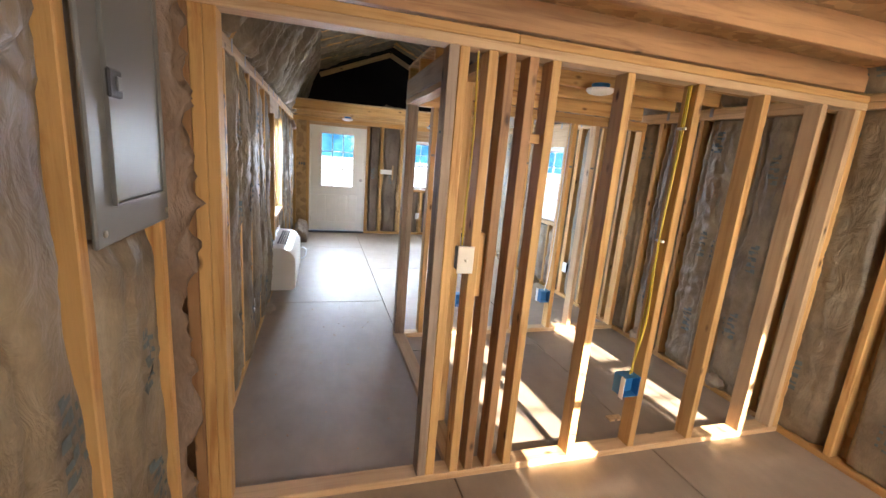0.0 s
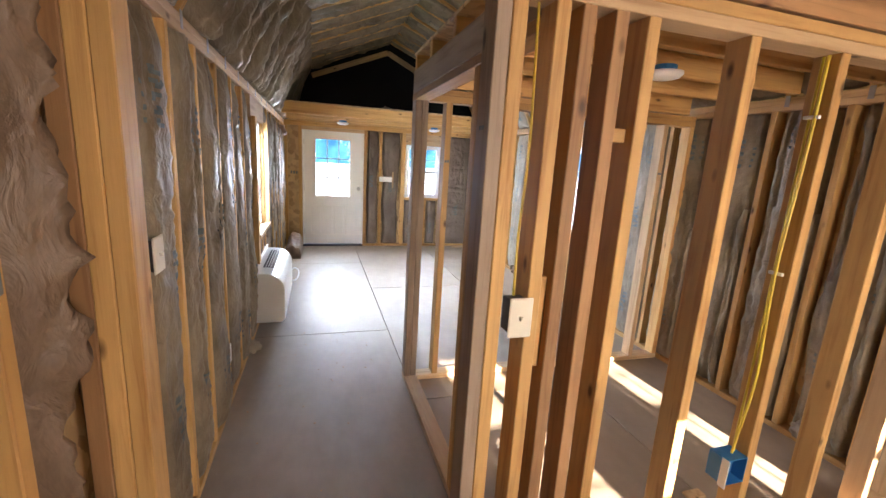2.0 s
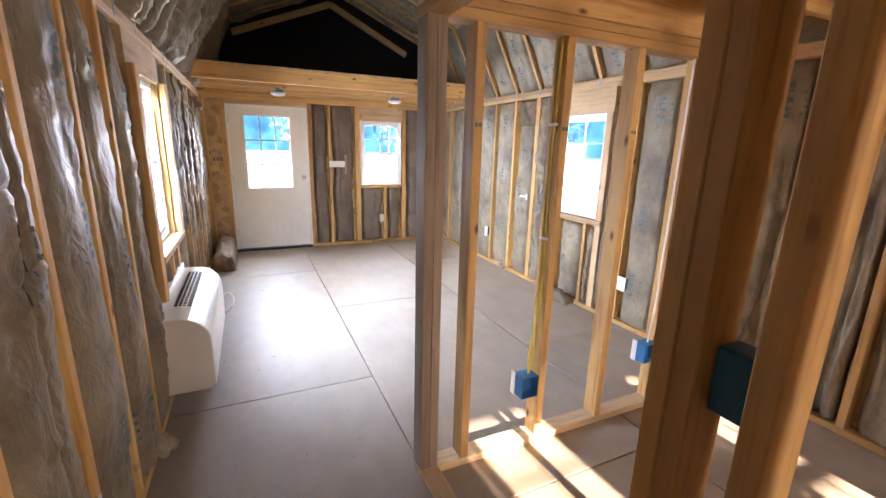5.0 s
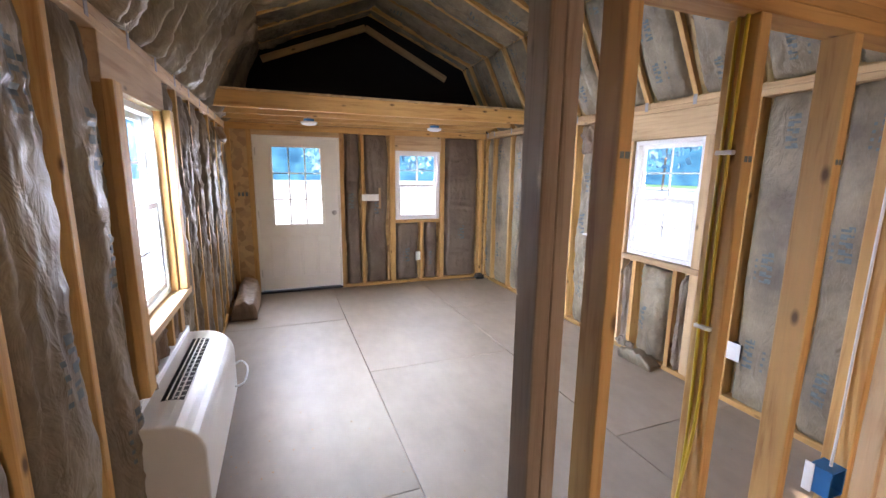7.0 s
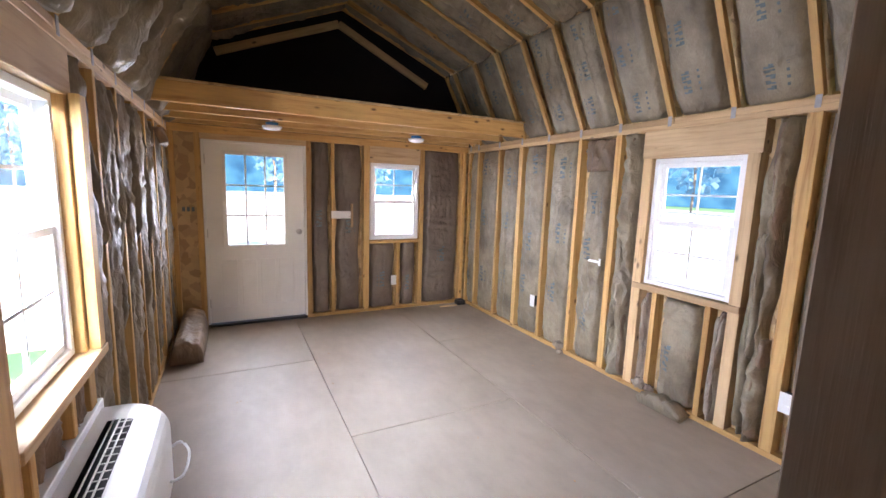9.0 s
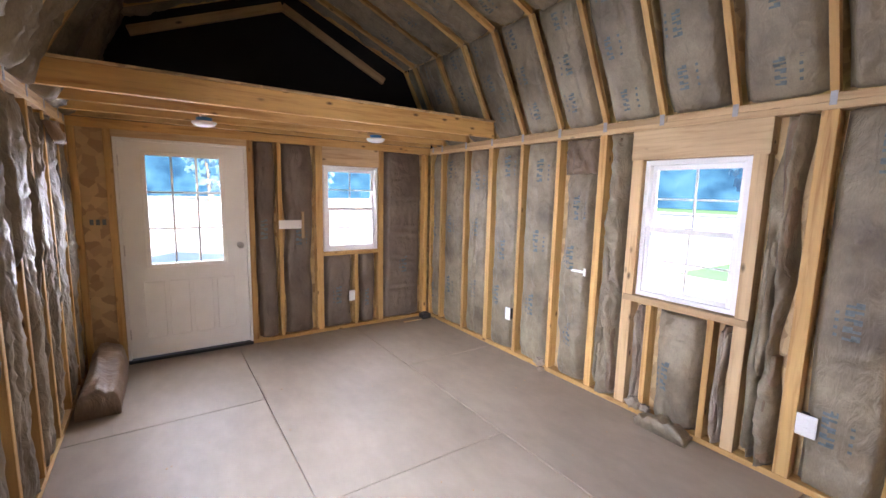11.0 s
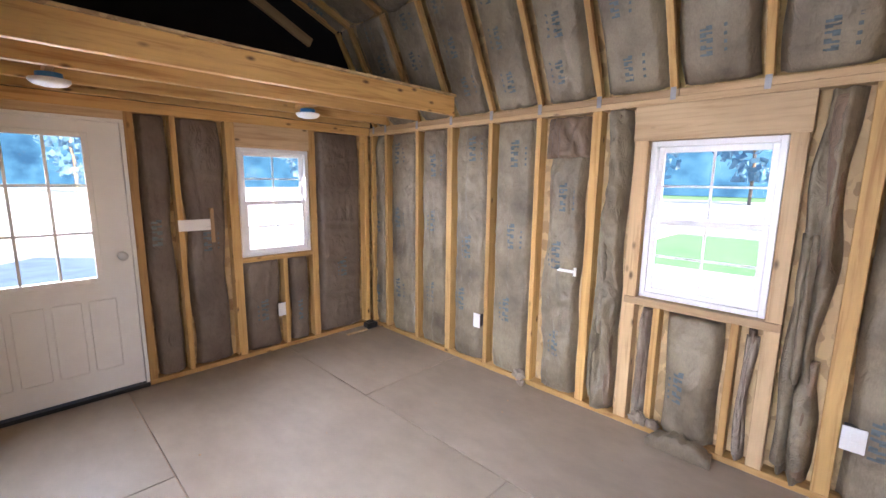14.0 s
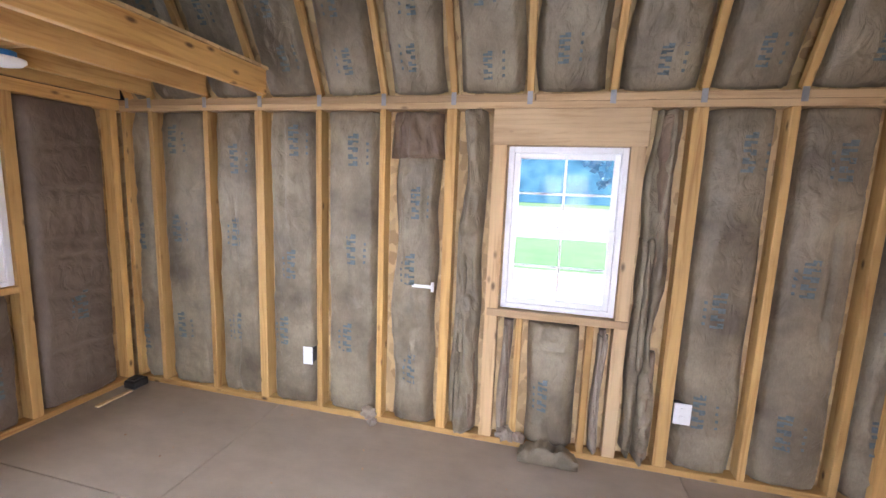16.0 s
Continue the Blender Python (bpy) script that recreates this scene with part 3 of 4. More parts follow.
# ---- door ----
def end_door():
    d0, d1 = NY + 0.03, NY + 0.072
    x0, x1, z0, z1 = 0.105, 1.045, 0.035, 1.885
    gx0, gx1, gz0, gz1 = 0.285, 0.845, 0.85, 1.78
    jamb = part("door_1", boxes(((0.081, NY + 0.004, 0.03), (0.103, NY + 0.088, 1.908)), ((1.047, NY + 0.004, 0.03), (1.069, NY + 0.088, 1.908)), ((0.103, NY + 0.004, 1.887), (1.047, NY + 0.088, 1.908)), bevel=0.002), WHITE_PAINT, None)
    tagged(jamb, "white closed exterior door with a nine-pane light", "door", kind="structure")
    slab = part("slab", boxes(((x0, d0, z0), (gx0, d1, z1)), ((gx1, d0, z0), (x1, d1, z1)), ((gx0, d0, gz1), (gx1, d1, z1)), ((gx0, d0, z0), (gx1, d1, gz0))), WHITE_PAINT, jamb)
    e = 0.03
    part("light_frame", boxes(((gx0 - e, d0 - .012, gz0 - e), (gx0 + .006, d0 + .001, gz1 + e)), ((gx1 - .006, d0 - .012, gz0 - e), (gx1 + e, d0 + .001, gz1 + e)), ((gx0 + .006, d0 - .012, gz1 - .006), (gx1 - .006, d0 + .001, gz1 + e)), ((gx0 + .006, d0 - .012, gz0 - e), (gx1 - .006, d0 + .001, gz0 + .006)), bevel=0.004), WHITE_PAINT, slab)
    for k in (1, 2):
        xm, zm = gx0 + (gx1 - gx0) * k / 3, gz0 + (gz1 - gz0) * k / 3
        part("muntin", boxes(((xm - .008, d0 - .004, gz0), (xm + .008, d0 + .012, gz1))), WHITE_PAINT, slab)
        part("muntin", boxes(((gx0, d0 - .0035, zm - .008), (gx1, d0 + .0115, zm + .008))), WHITE_PAINT, slab)
    p = part("pane", boxes(((gx0, d0 + .018, gz0), (gx1, d0 + .024, gz1))), GLASS, slab)
    p.visible_shadow = False
    for k in range(4):
        a = x0 + 0.115 + k * 0.185
        bm = boxes(((a, d0 - 0.008, 0.20), (a + 0.155, d0 + .001, 0.70)), bevel=0.007)
        part("raised_panel", bm, WHITE_PAINT, slab)
    bm = lathe([(0.027, 0), (0.027, 0.012), (0.012, 0.018), (0.012, 0.04), (0.028, 0.05), (0.03, 0.065), (0.02, 0.078)], (0, 0, 0), 16)
    bmesh.ops.transform(bm, matrix=Matrix.Translation((0.985, d0, 0.99)) @ Matrix.Rotation(radians(90), 4, 'X'), verts=bm.verts)
    part("knob", bm, CHROME, slab, "brushed metal knob", True)
    for z in (0.25, 0.98, 1.72):
        part("hinge", boxes(((0.098, d0 - .012, z - .045), (0.112, d0 - .001, z + .045)), bevel=0.003), CHROME, slab)
    part("threshold", boxes(((0.08, NY - 0.012, 0.0), (1.068, NY + 0.1, 0.028)), bevel=0.004), BLACK_PLASTIC, jamb, "black threshold strip")


end_door()


# ---- roof ----
ceiling = link_mesh("ceiling", bmesh.new(), NEAR_BLACK)
bm = bmesh.new()
out = 0.06
prof = [(EX + DEEP + out, 2.0), (EX + DEEP - KNEE_X + out, KNEE_Z + 0.10), (MIDX, RIDGE_Z + 0.12), (WX - DEEP + KNEE_X - out, KNEE_Z + 0.10), (WX - DEEP - out, 2.0)]
for (xa, za), (xb, zb) in zip(prof, prof[1:]):
    nx, nz = (za - zb), (xb - xa)
    ln = math.hypot(nx, nz)
    nx, nz = -nx / ln * 0.02, -nz / ln * 0.02
    if nz < 0 and abs(nz) > 1e-6:
        nx, nz = -nx, -nz
    c = [(xa, za), (xb, zb), (xb + nx, zb + nz), (xa + nx, za + nz)]
    f0 = [bm.verts.new((x, SY - 0.2, z)) for x, z in c]
    f1 = [bm.verts.new((x, NY + 0.2, z)) for x, z in c]
    bm.faces.new(f0); bm.faces.new(f1[::-1])
    for k in range(4):
        bm.faces.new((f0[k], f1[k], f1[(k + 1) % 4], f0[(k + 1) % 4]))
bmesh.ops.recalc_face_normals(bm, faces=bm.faces)
bm.to_mesh(ceiling.data); bm.free()
ceiling.data.materials[0] = OSB
tagged(ceiling, "gambrel roof deck above the rafters", "ceiling", kind="structure")

roof_frame = empty("rafter_frame", (MIDX, 5, 2.05))
tagged(roof_frame, "pine gambrel rafters bearing on the wall plates", "rafters", kind="structure")
RAFTERS = [9.36, 9.17] + [8.72 - 0.418 * k for k in range(20)]
RAFTERS = [y for y in RAFTERS if y > 0.35]
LOW_E, KNEE_E = Vector((EX + 0.005, 0, PLATE_T)), Vector((EX - KNEE_X, 0, KNEE_Z))
LOW_W, KNEE_W = Vector((WX - 0.005, 0, PLATE_T)), Vector((WX + KNEE_X, 0, KNEE_Z))
RIDGE = Vector((MIDX, 0, RIDGE_Z))
for y in RAFTERS:
    for lo, kn, s in ((LOW_E, KNEE_E, 1), (LOW_W, KNEE_W, -1)):
        d = Vector((0, y, 0))
        nrm = Vector((s * 0.79, 0, 0.385)).normalized()
        slanted_board("rafter", lo + d + nrm * 0.02, kn + d + nrm * 0.02, 0.038, 0.04, nrm, PINE, roof_frame)
        up = Vector((s * 0.5, 0, 1.25)).normalized()
        slanted_board("rafter", kn + d + up * 0.02, RIDGE + d + up * 0.02, 0.038, 0.04, up, PINE, roof_frame)
for x, s in ((EX, 1), (WX, -1)):
    for y in RAFTERS:
        lo, hi = sorted((x - s * 0.003, x - s * 0.0005))
        part("strap", boxes(((lo, y - 0.014, 1.985), (hi, y + 0.014, PLATE_T + 0.012))), STEEL, wall_east if s > 0 else wall_west, "galvanised rafter strap")

# roof batts, one per bay and slope
ys = sorted(RAFTERS)
for y0, y1 in zip(ys, ys[1:]):
    w = y1 - y0 - 0.034
    if w < 0.1:
        continue
    for lo, kn, s in ((LOW_E, KNEE_E, 1), (LOW_W, KNEE_W, -1)):
        v = (kn - lo)
        nrm = -Vector((s * 0.79, 0, 0.385)).normalized()
        u = Y
        west = s < 0
        batt(lo + Vector((0, y0 + 0.017, 0)), u, v.normalized(), nrm, w, v.length, 0.10 if west else 0.026, 2.2 if west else 1.1, 0.015 if west else 0.022, 0.07, KRAFT, "brown paper-faced insulation batt between roof rafters", 0 if west else 3, "roof insulation batts", 0.03 if west else 0.022, 4.0 if west else 0.6, 1.0 if west else 0.3, (), 2.0 if west else 1.0)
        v = (RIDGE - kn)
        up = -Vector((s * 0.5, 0, 1.25)).normalized()
        batt(kn + Vector((0, y0 + 0.017, 0)), u, v.normalized(), up, w, v.length, 0.06, 2.0, 0.022, 0.07, KRAFT, "brown paper-faced insulation batt under the ridge", 0 if west else 2, "roof insulation batts", 0.03, 2.5, 1.0, (), 1.8)

# bright boards along the black gable
gable_trim = empty("gable_rafter", (MIDX, NY, 3.2))
tagged(gable_trim, "pale pine rafter pair against the black gable", "rafter", kind="structure")
slanted_board("rafter", (MIDX - 0.03, NY - 0.02, 3.20), (0.24, NY - 0.02, 2.73), 0.038, 0.075, (0, 0, 1), PINE_PALE, gable_trim)
slanted_board("rafter", (MIDX - 0.03, NY - 0.02, 3.20), (2.46, NY - 0.02, 2.70), 0.038, 0.075, (0, 0, 1), PINE_PALE, gable_trim)

# ---- end loft ----
loft = link_mesh("loft_deck", boxes(((WX + 0.01, 8.18, 2.185), (EX - 0.01, NY, 2.20))), OSB)
tagged(loft, "small strand board loft deck on pine joists", "loft", kind="structure")
for y, z0 in ((8.19, 2.041), (8.62, 2.041), (9.05, 2.041)):
    stud(loft, (WX - 0.04 + 0.02, y, z0), (EX - 0.08, y + 0.038, z0 + 0.142), PINE, "joist")
stud(loft, (WX + 0.02, 9.388, 2.042), (EX - 0.02, 9.426, 2.183), PINE, "rim_joist")
lump = batt((1.15, 8.85, 2.20), X, Y, Z, 0.55, 0.40, 0.11, 2.0, -0.03, 0.0, KRAFT_DARK, "crumpled leftover insulation lying on the loft deck", 0, "")


# ---- ceiling lamps ----
def ceiling_lamp(x, y, z):
    root = part("ceiling_lamp", lathe([(0.055, 0.0), (0.055, -0.03)], (x, y, z + 0.05), 20), BLUE, None)
    tagged(root, "round white ceiling lamp on a blue junction box", "lamp", "ceiling lamps")
    part("diffuser", lathe([(0.085, 0.0), (0.087, -0.012), (0.07, -0.028), (0.04, -0.036), (0.005, -0.038)], (x, y, z + 0.02), 28), LAMP_WHITE, root, "white domed diffuser", True)
    return root


ceiling_lamp(0.69, 8.89, 2.0)
ceiling_lamp(2.125, 8.89, 2.0)
ceiling_lamp(1.96, 3.93, 2.01)
for x in (0.69, 2.125):
    stud(loft, (x - 0.019, 8.66, 2.06), (x + 0.019, 9.05, 2.10), PINE, "lamp_block")

# ---- partition between the first room and the bathroom ----
wall_a = empty("wall_partition_1", (1.4, A0, 0))
tagged(wall_a, "open pine stud partition without lining", "wall", kind="structure")
stud(wall_a, (WX, A0, 0.0), (EX, A1, 0.038), PINE_PALE, "sole_plate")
stud(wall_a, (WX, A0, 1.955), (EX, A1, 1.992), PINE_PALE, "top_plate")
stud(wall_a, (WX, A0, 1.993), (1.02, A1, 2.03), PINE, "top_plate")
stud(wall_a, (1.021, A0, 1.993), (EX, A1, 2.03), PINE, "top_plate")
# Grey and dark studs by the passage carry its shade in their colour.
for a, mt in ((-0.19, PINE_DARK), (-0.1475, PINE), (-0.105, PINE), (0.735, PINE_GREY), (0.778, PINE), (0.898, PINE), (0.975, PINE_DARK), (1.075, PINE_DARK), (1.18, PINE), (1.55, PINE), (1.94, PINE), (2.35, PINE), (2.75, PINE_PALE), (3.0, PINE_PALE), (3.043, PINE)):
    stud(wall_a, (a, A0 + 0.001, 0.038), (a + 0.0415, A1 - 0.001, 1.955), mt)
stud(wall_a, (0.9405, A0 + 0.03, 0.93), (0.974, A1 - 0.002, 1.22), PINE, "block")
stud(wall_a, (1.118, A0 + 0.03, 1.62), (1.178, A1 - 0.002, 1.66), PINE, "block")

# ---- wall along the passage with the bathroom door opening ----
wall_h = empty("wall_partition_2", (HX0, 4, 0))
tagged(wall_h, "open pine stud partition with a framed doorway", "wall", kind="structure")
stud(wall_h, (HX0, A1, 0.0), (HX1, B0, 0.038), PINE_PALE, "sole_plate")
for a in (3.55, 3.66, 3.701):
    stud(wall_h, (HX0, a, 0.038), (HX1, a + 0.04, 1.90), PINE)
stud(wall_h, (HX0 - 0.002, 3.24, 1.90), (HX1, B1, 1.94), PINE, "header")
stud(wall_h, (HX0, 3.24, 1.941), (HX1, B1, 2.08), PINE_GREY, "header")

# ---- partition between the bathroom and the large room ----
wall_b = empty("wall_partition_3", (2, B0, 0))
tagged(wall_b, "open pine stud partition without lining", "wall", kind="structure")
stud(wall_b, (HX0, B0, 0.0), (EX, B1, 0.038), PINE_PALE, "sole_plate")
for a, mt in ((0.90, PINE_GREY), (0.942, PINE_GREY), (1.10, PINE), (1.52, PINE), (1.92, PINE), (2.34, PINE), (2.56, PINE_PALE), (2.80, PINE_PALE), (3.043, PINE)):
    stud(wall_b, (a, B0 + 0.001, 0.038), (a + 0.0405, B1 - 0.001, 1.90), mt)
stud(wall_b, (HX1 + 0.002, B0, 1.90), (EX, B1, 1.938), PINE, "top_plate")
stud(wall_b, (HX1 + 0.002, B0, 1.939), (EX, B1, 1.976), PINE, "top_plate")

# ---- loft over bathroom and first room ----
loft2 = link_mesh("ceiling_loft", boxes(((HX0, A1 + 0.02, 2.165), (EX - 0.02, B1, 2.18)), ((WX + 0.02, SY, 2.165), (EX - 0.02, A1 + 0.02, 2.18))), OSB)
tagged(loft2, "strand board loft floor on pine joists", "ceiling", kind="structure")
for y in (3.62, 4.03, 4.44, 4.80):
    stud(loft2, (HX0 + 0.002, y, 2.045 if y < 4.7 else 1.99), (EX - 0.04, y + 0.038, 2.164), PINE, "joist")
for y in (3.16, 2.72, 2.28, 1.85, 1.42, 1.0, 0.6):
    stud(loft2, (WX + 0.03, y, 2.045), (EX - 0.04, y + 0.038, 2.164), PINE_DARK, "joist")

# ---- wall insulation ----
def bays(studs, lo, hi):
    ed = sorted((y - w / 2, y + w / 2) for y, w, _ in studs)
    return [(a[1], b[0]) for a, b in zip(ed, ed[1:]) if b[0] > lo and a[1] < hi]


for y0, y1 in bays(E_STUDS, 0.3, 9.5):
    if y0 > 6.0 and y1 < 6.8:
        continue
    narrow = y1 - y0 < 0.26 and y0 < 8
    if 7.0 < y0 < 7.2:
        batt((EX, y0 + 0.01, 0.042), Y, Z, -X, y1 - y0 - 0.03, 1.66, 0.045, 2.2, 0.03, 0.086, KRAFT, "sagging insulation batt with a rounded top", 3, gap=0.025, creases=2.0, upright=0.6)
        batt((EX, y0 + 0.004, 1.69), Y, Z, -X, y1 - y0 - 0.008, 0.26, 0.05, 4.0, 0.03, 0.086, KRAFT_DARK, "crumpled insulation scrap stuffed under the plate", 0, gap=0.02, creases=1.0)
        continue
    bath = 3.2 < y0 < 4.7
    batt((EX, y0 + 0.002, 0.042), Y, Z, -X, y1 - y0 - 0.004, PLATE_B - 0.047, 0.045 if narrow else 0.034, 4.5 if narrow else (2.4 if bath else 1.3), 0.02 if narrow else 0.03, 0.086, KRAFT,
         "crumpled grey-brown insulation stuffed beside the window" if narrow else "", 0 if narrow else 3, gap=0.03 if narrow else 0.012, creases=4 if narrow else (2.0 if bath else 0.5), upright=1.0 if narrow else 0.25)
batt((EX, 6.245, 0.042), Y, Z, -X, 0.34, 0.73, 0.05, 1.8, 0.03, 0.08, KRAFT, "torn insulation batt under the window", 1, gap=0.03, creases=1.0, upright=0.4, bands=(0.78, 0.86, 0.93))
batt((EX, 6.105, 0.042), Y, Z, -X, 0.092, 0.73, 0.03, 3.0, 0.03, 0.08, FIBRE, "ragged insulation scrap under the window", 0)
batt((EX, 6.635, 0.042), Y, Z, -X, 0.095, 0.73, 0.03, 3.0, 0.03, 0.08, FIBRE, "ragged insulation scrap under the window", 0)
for y0, y1 in bays(W_STUDS, 0.3, 9.5):
    if 5.8 < y0 and y1 < 6.8:
        continue
    if 2.9 < y0 < 3.3:
        batt((WX, y0 + 0.002, 0.042), -Y * -1, Z, X, 0.15, PLATE_B - 0.05, 0.07, 4.5, 0.03, 0.08, KRAFT_DARK, "crumpled brown insulation beside the breaker panel", 0, gap=0.03, creases=3)
        batt((WX, 3.29, 0.042), Y, Z, X, 0.25, PLATE_B - 0.05, 0.05, 3.0, 0.04, 0.086, KRAFT_DARK, "", 0, gap=0.03, creases=3)
        continue
    if 2.4 < y0 < 2.9:
        batt((WX, y0 + 0.002, 0.042), Y, Z, X, y1 - y0 - 0.004, 1.235, 0.03, 1.0, 0.02, 0.08, KRAFT, "printed insulation batt under the breaker panel", 2)
        continue
    far = y0 > 6.6
    if far:
        batt((WX, y0 + 0.002, 0.042), Y, Z, X, y1 - y0 - 0.004, PLATE_B - 0.047, 0.055, 1.5, 0.04, 0.086, KRAFT, "", 0, gap=0.028, creases=2.6, deep=1.3)
    else:
        batt((WX, y0 + 0.002, 0.042), Y, Z, X, y1 - y0 - 0.004, PLATE_B - 0.047, 0.058, 1.0, 0.022, 0.086, KRAFT, "", 3, gap=0.026, creases=1.2, upright=0.6, deep=1.2)
for a, b in ((5.945, 6.075), (6.125, 6.425), (6.475, 6.63)):
    batt((WX, a, 0.042), Y, Z, X, b - a, 0.73, 0.03, 2.4, 0.04, 0.06, KRAFT_DARK, "ragged insulation under the window sill", 0)
# End wall batts take the kraft copy that has shade in its colour.
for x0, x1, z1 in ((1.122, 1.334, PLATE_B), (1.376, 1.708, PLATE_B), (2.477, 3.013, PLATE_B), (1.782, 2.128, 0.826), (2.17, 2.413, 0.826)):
    batt((x1, NY, 0.042), -X, Z, -Y, x1 - x0, z1 - 0.045, 0.03, 1.4, 0.03, 0.086, KRAFT_END, "brown paper-faced insulation batt in the end wall, darkened for shade", 1, gap=0.018, creases=0.6, upright=0.3, bands=(0.18, 0.36, 0.5, 0.55, 0.72, 0.86) if x0 > 2.4 else ())


# loose folds of batt bulging between the studs
frng = random.Random(21)


def fold(x, y, z, n, w, h, material):
    batt((x, y, z), Y, Z, n, w, h, 0.05, 1.3, 0.012, 0.055, material, "loose vertical fold of insulation paper between studs", 0, "loose insulation folds", 0.012, 1.0)


for y0, y1 in bays(W_STUDS, 3.4, 9.4):
    if 5.8 < y0 and y1 < 6.8:
        continue
    m = KRAFT
    wd = frng.uniform(0.07, 0.11)
    if y0 < 5.6:
        fold(WX - 0.048, y1 - 0.16, 0.05, X, 0.085, frng.uniform(1.2, 1.85), m)
        continue
    fold(WX - 0.02, y0 + 0.004, 0.05, X, wd, frng.uniform(1.2, 1.85), m)
    wd = frng.uniform(0.06, 0.10)
    h = frng.uniform(0.7, 1.6)
    fold(WX - 0.02, y1 - wd - 0.004, 1.94 - h, X, wd, h, m)
for y0, y1 in bays(E_STUDS, 3.2, 7.1):
    if y1 - y0 < 0.26 and (y0 > 6.7 or y1 < 6.1):
        for k, (z, h) in enumerate(((0.06, 0.62), (0.55, 0.75), (1.15, 0.78), (0.1, 1.2))):
            wd = frng.uniform(0.07, 0.105)
            y = y0 + 0.004 + (y1 - y0 - wd - 0.008) * ((k * 0.63 + 0.1) % 1.0)
            fold(EX + 0.012, y, z, -X, wd, h, KRAFT if k % 2 else KRAFT_DARK)
    elif 3.2 < y0 < 4.7:
        wd = frng.uniform(0.07, 0.10)
        fold(EX + 0.012, y0 + 0.004, 0.05, -X, wd, frng.uniform(0.7, 1.5), KRAFT)
for y in (6.11, 6.645):
    fold(EX + 0.015, y, 0.06, -X, 0.078, 0.68, FIBRE)

# ---- heating and cooling unit under the west window ----
def wall_unit():
    y0, y1 = 5.68, 6.72
    x0, x1, z0, z1 = WX + 0.012, 0.055, 0.13, 0.555
    prof = [(x0, z0), (x1 - 0.03, z0), (x1, z0 + 0.03)]
    for k in range(9):
        a = radians(k * 90 / 8)
        prof.append((x1 - 0.16 + 0.16 * math.cos(a), z1 - 0.14 + 0.14 * math.sin(a)))
    prof.append((x0, z1))
    bm = bmesh.new()
    a = [bm.verts.new((x, y0, z)) for x, z in prof]
    b = [bm.verts.new((x, y1, z)) for x, z in prof]
    bm.faces.new(a); bm.faces.new(b[::-1])
    for k in range(len(prof)):
        bm.faces.new((a[k], b[k], b[(k + 1) % len(prof)], a[(k + 1) % len(prof)]))
    bmesh.ops.recalc_face_normals(bm, faces=bm.faces)
    bmesh.ops.bevel(bm, geom=[e for e in bm.edges if abs(e.verts[0].co.y - e.verts[1].co.y) < 1e-5], offset=0.008, segments=2, affect='EDGES', profile=0.5)
    root = part("wall_air_conditioner", bm, PLASTIC, None)
    tagged(root, "white through-wall air conditioner with a black louvred grille", "air conditioner")
    part("back_collar", boxes(((WX - 0.06, y0 - 0.02, z0 + 0.02), (x0 - 0.001, y1 + 0.03, z1 + 0.03)), bevel=0.004), VINYL, root, "white wall sleeve")
    gy0, gy1, gx0, gx1 = y0 + 0.20, y1 - 0.14, x0 + 0.045, x1 - 0.105
    def top(x):
        c = x1 - 0.16
        return z1 if x <= c else z1 - 0.14 + 0.14 * math.sqrt(max(0, 1 - ((x - c) / 0.16) ** 2))
    bm = bmesh.new()
    n = 6
    low = []
    for i in range(n + 1):
        x = gx0 + (gx1 - gx0) * i / n
        low.append((bm.verts.new((x, gy0, top(x) + 0.0015)), bm.verts.new((x, gy1, top(x) + 0.0015))))
    for p, q in zip(low, low[1:]):
        bm.faces.new((p[0], q[0], q[1], p[1]))
    bmesh.ops.solidify(bm, geom=bm.faces, thickness=0.001)
    part("grille_recess", bm, METAL_DARK, root, "black grille recess")
    for k in range(15):
        y = gy0 + (gy1 - gy0) * (k + 0.5) / 15
        part("louvre", boxes(((gx0, y - 0.003, top(gx0) + 0.001), (gx1, y + 0.003, top(gx1) + 0.008))), PLASTIC, root)
    for i in range(1, 4):
        x = gx0 + (gx1 - gx0) * i / 4
        part("grille_bar", boxes(((x - 0.0025, gy0, top(x) - 0.001), (x + 0.0025, gy1, top(x) + 0.0065))), PLASTIC, root)
    part("power_cord", tube([(x1 - 0.02, y1 - 0.12, 0.22), (x1 + 0.05, y1 - 0.12, 0.24), (x1 + 0.07, y1 - 0.05, 0.30), (x1 + 0.03, y1 + 0.0, 0.33), (x1 - 0.02, y1 - 0.01, 0.30)], 0.006), CABLE_WHITE, root, "short white power cord")


wall_unit()


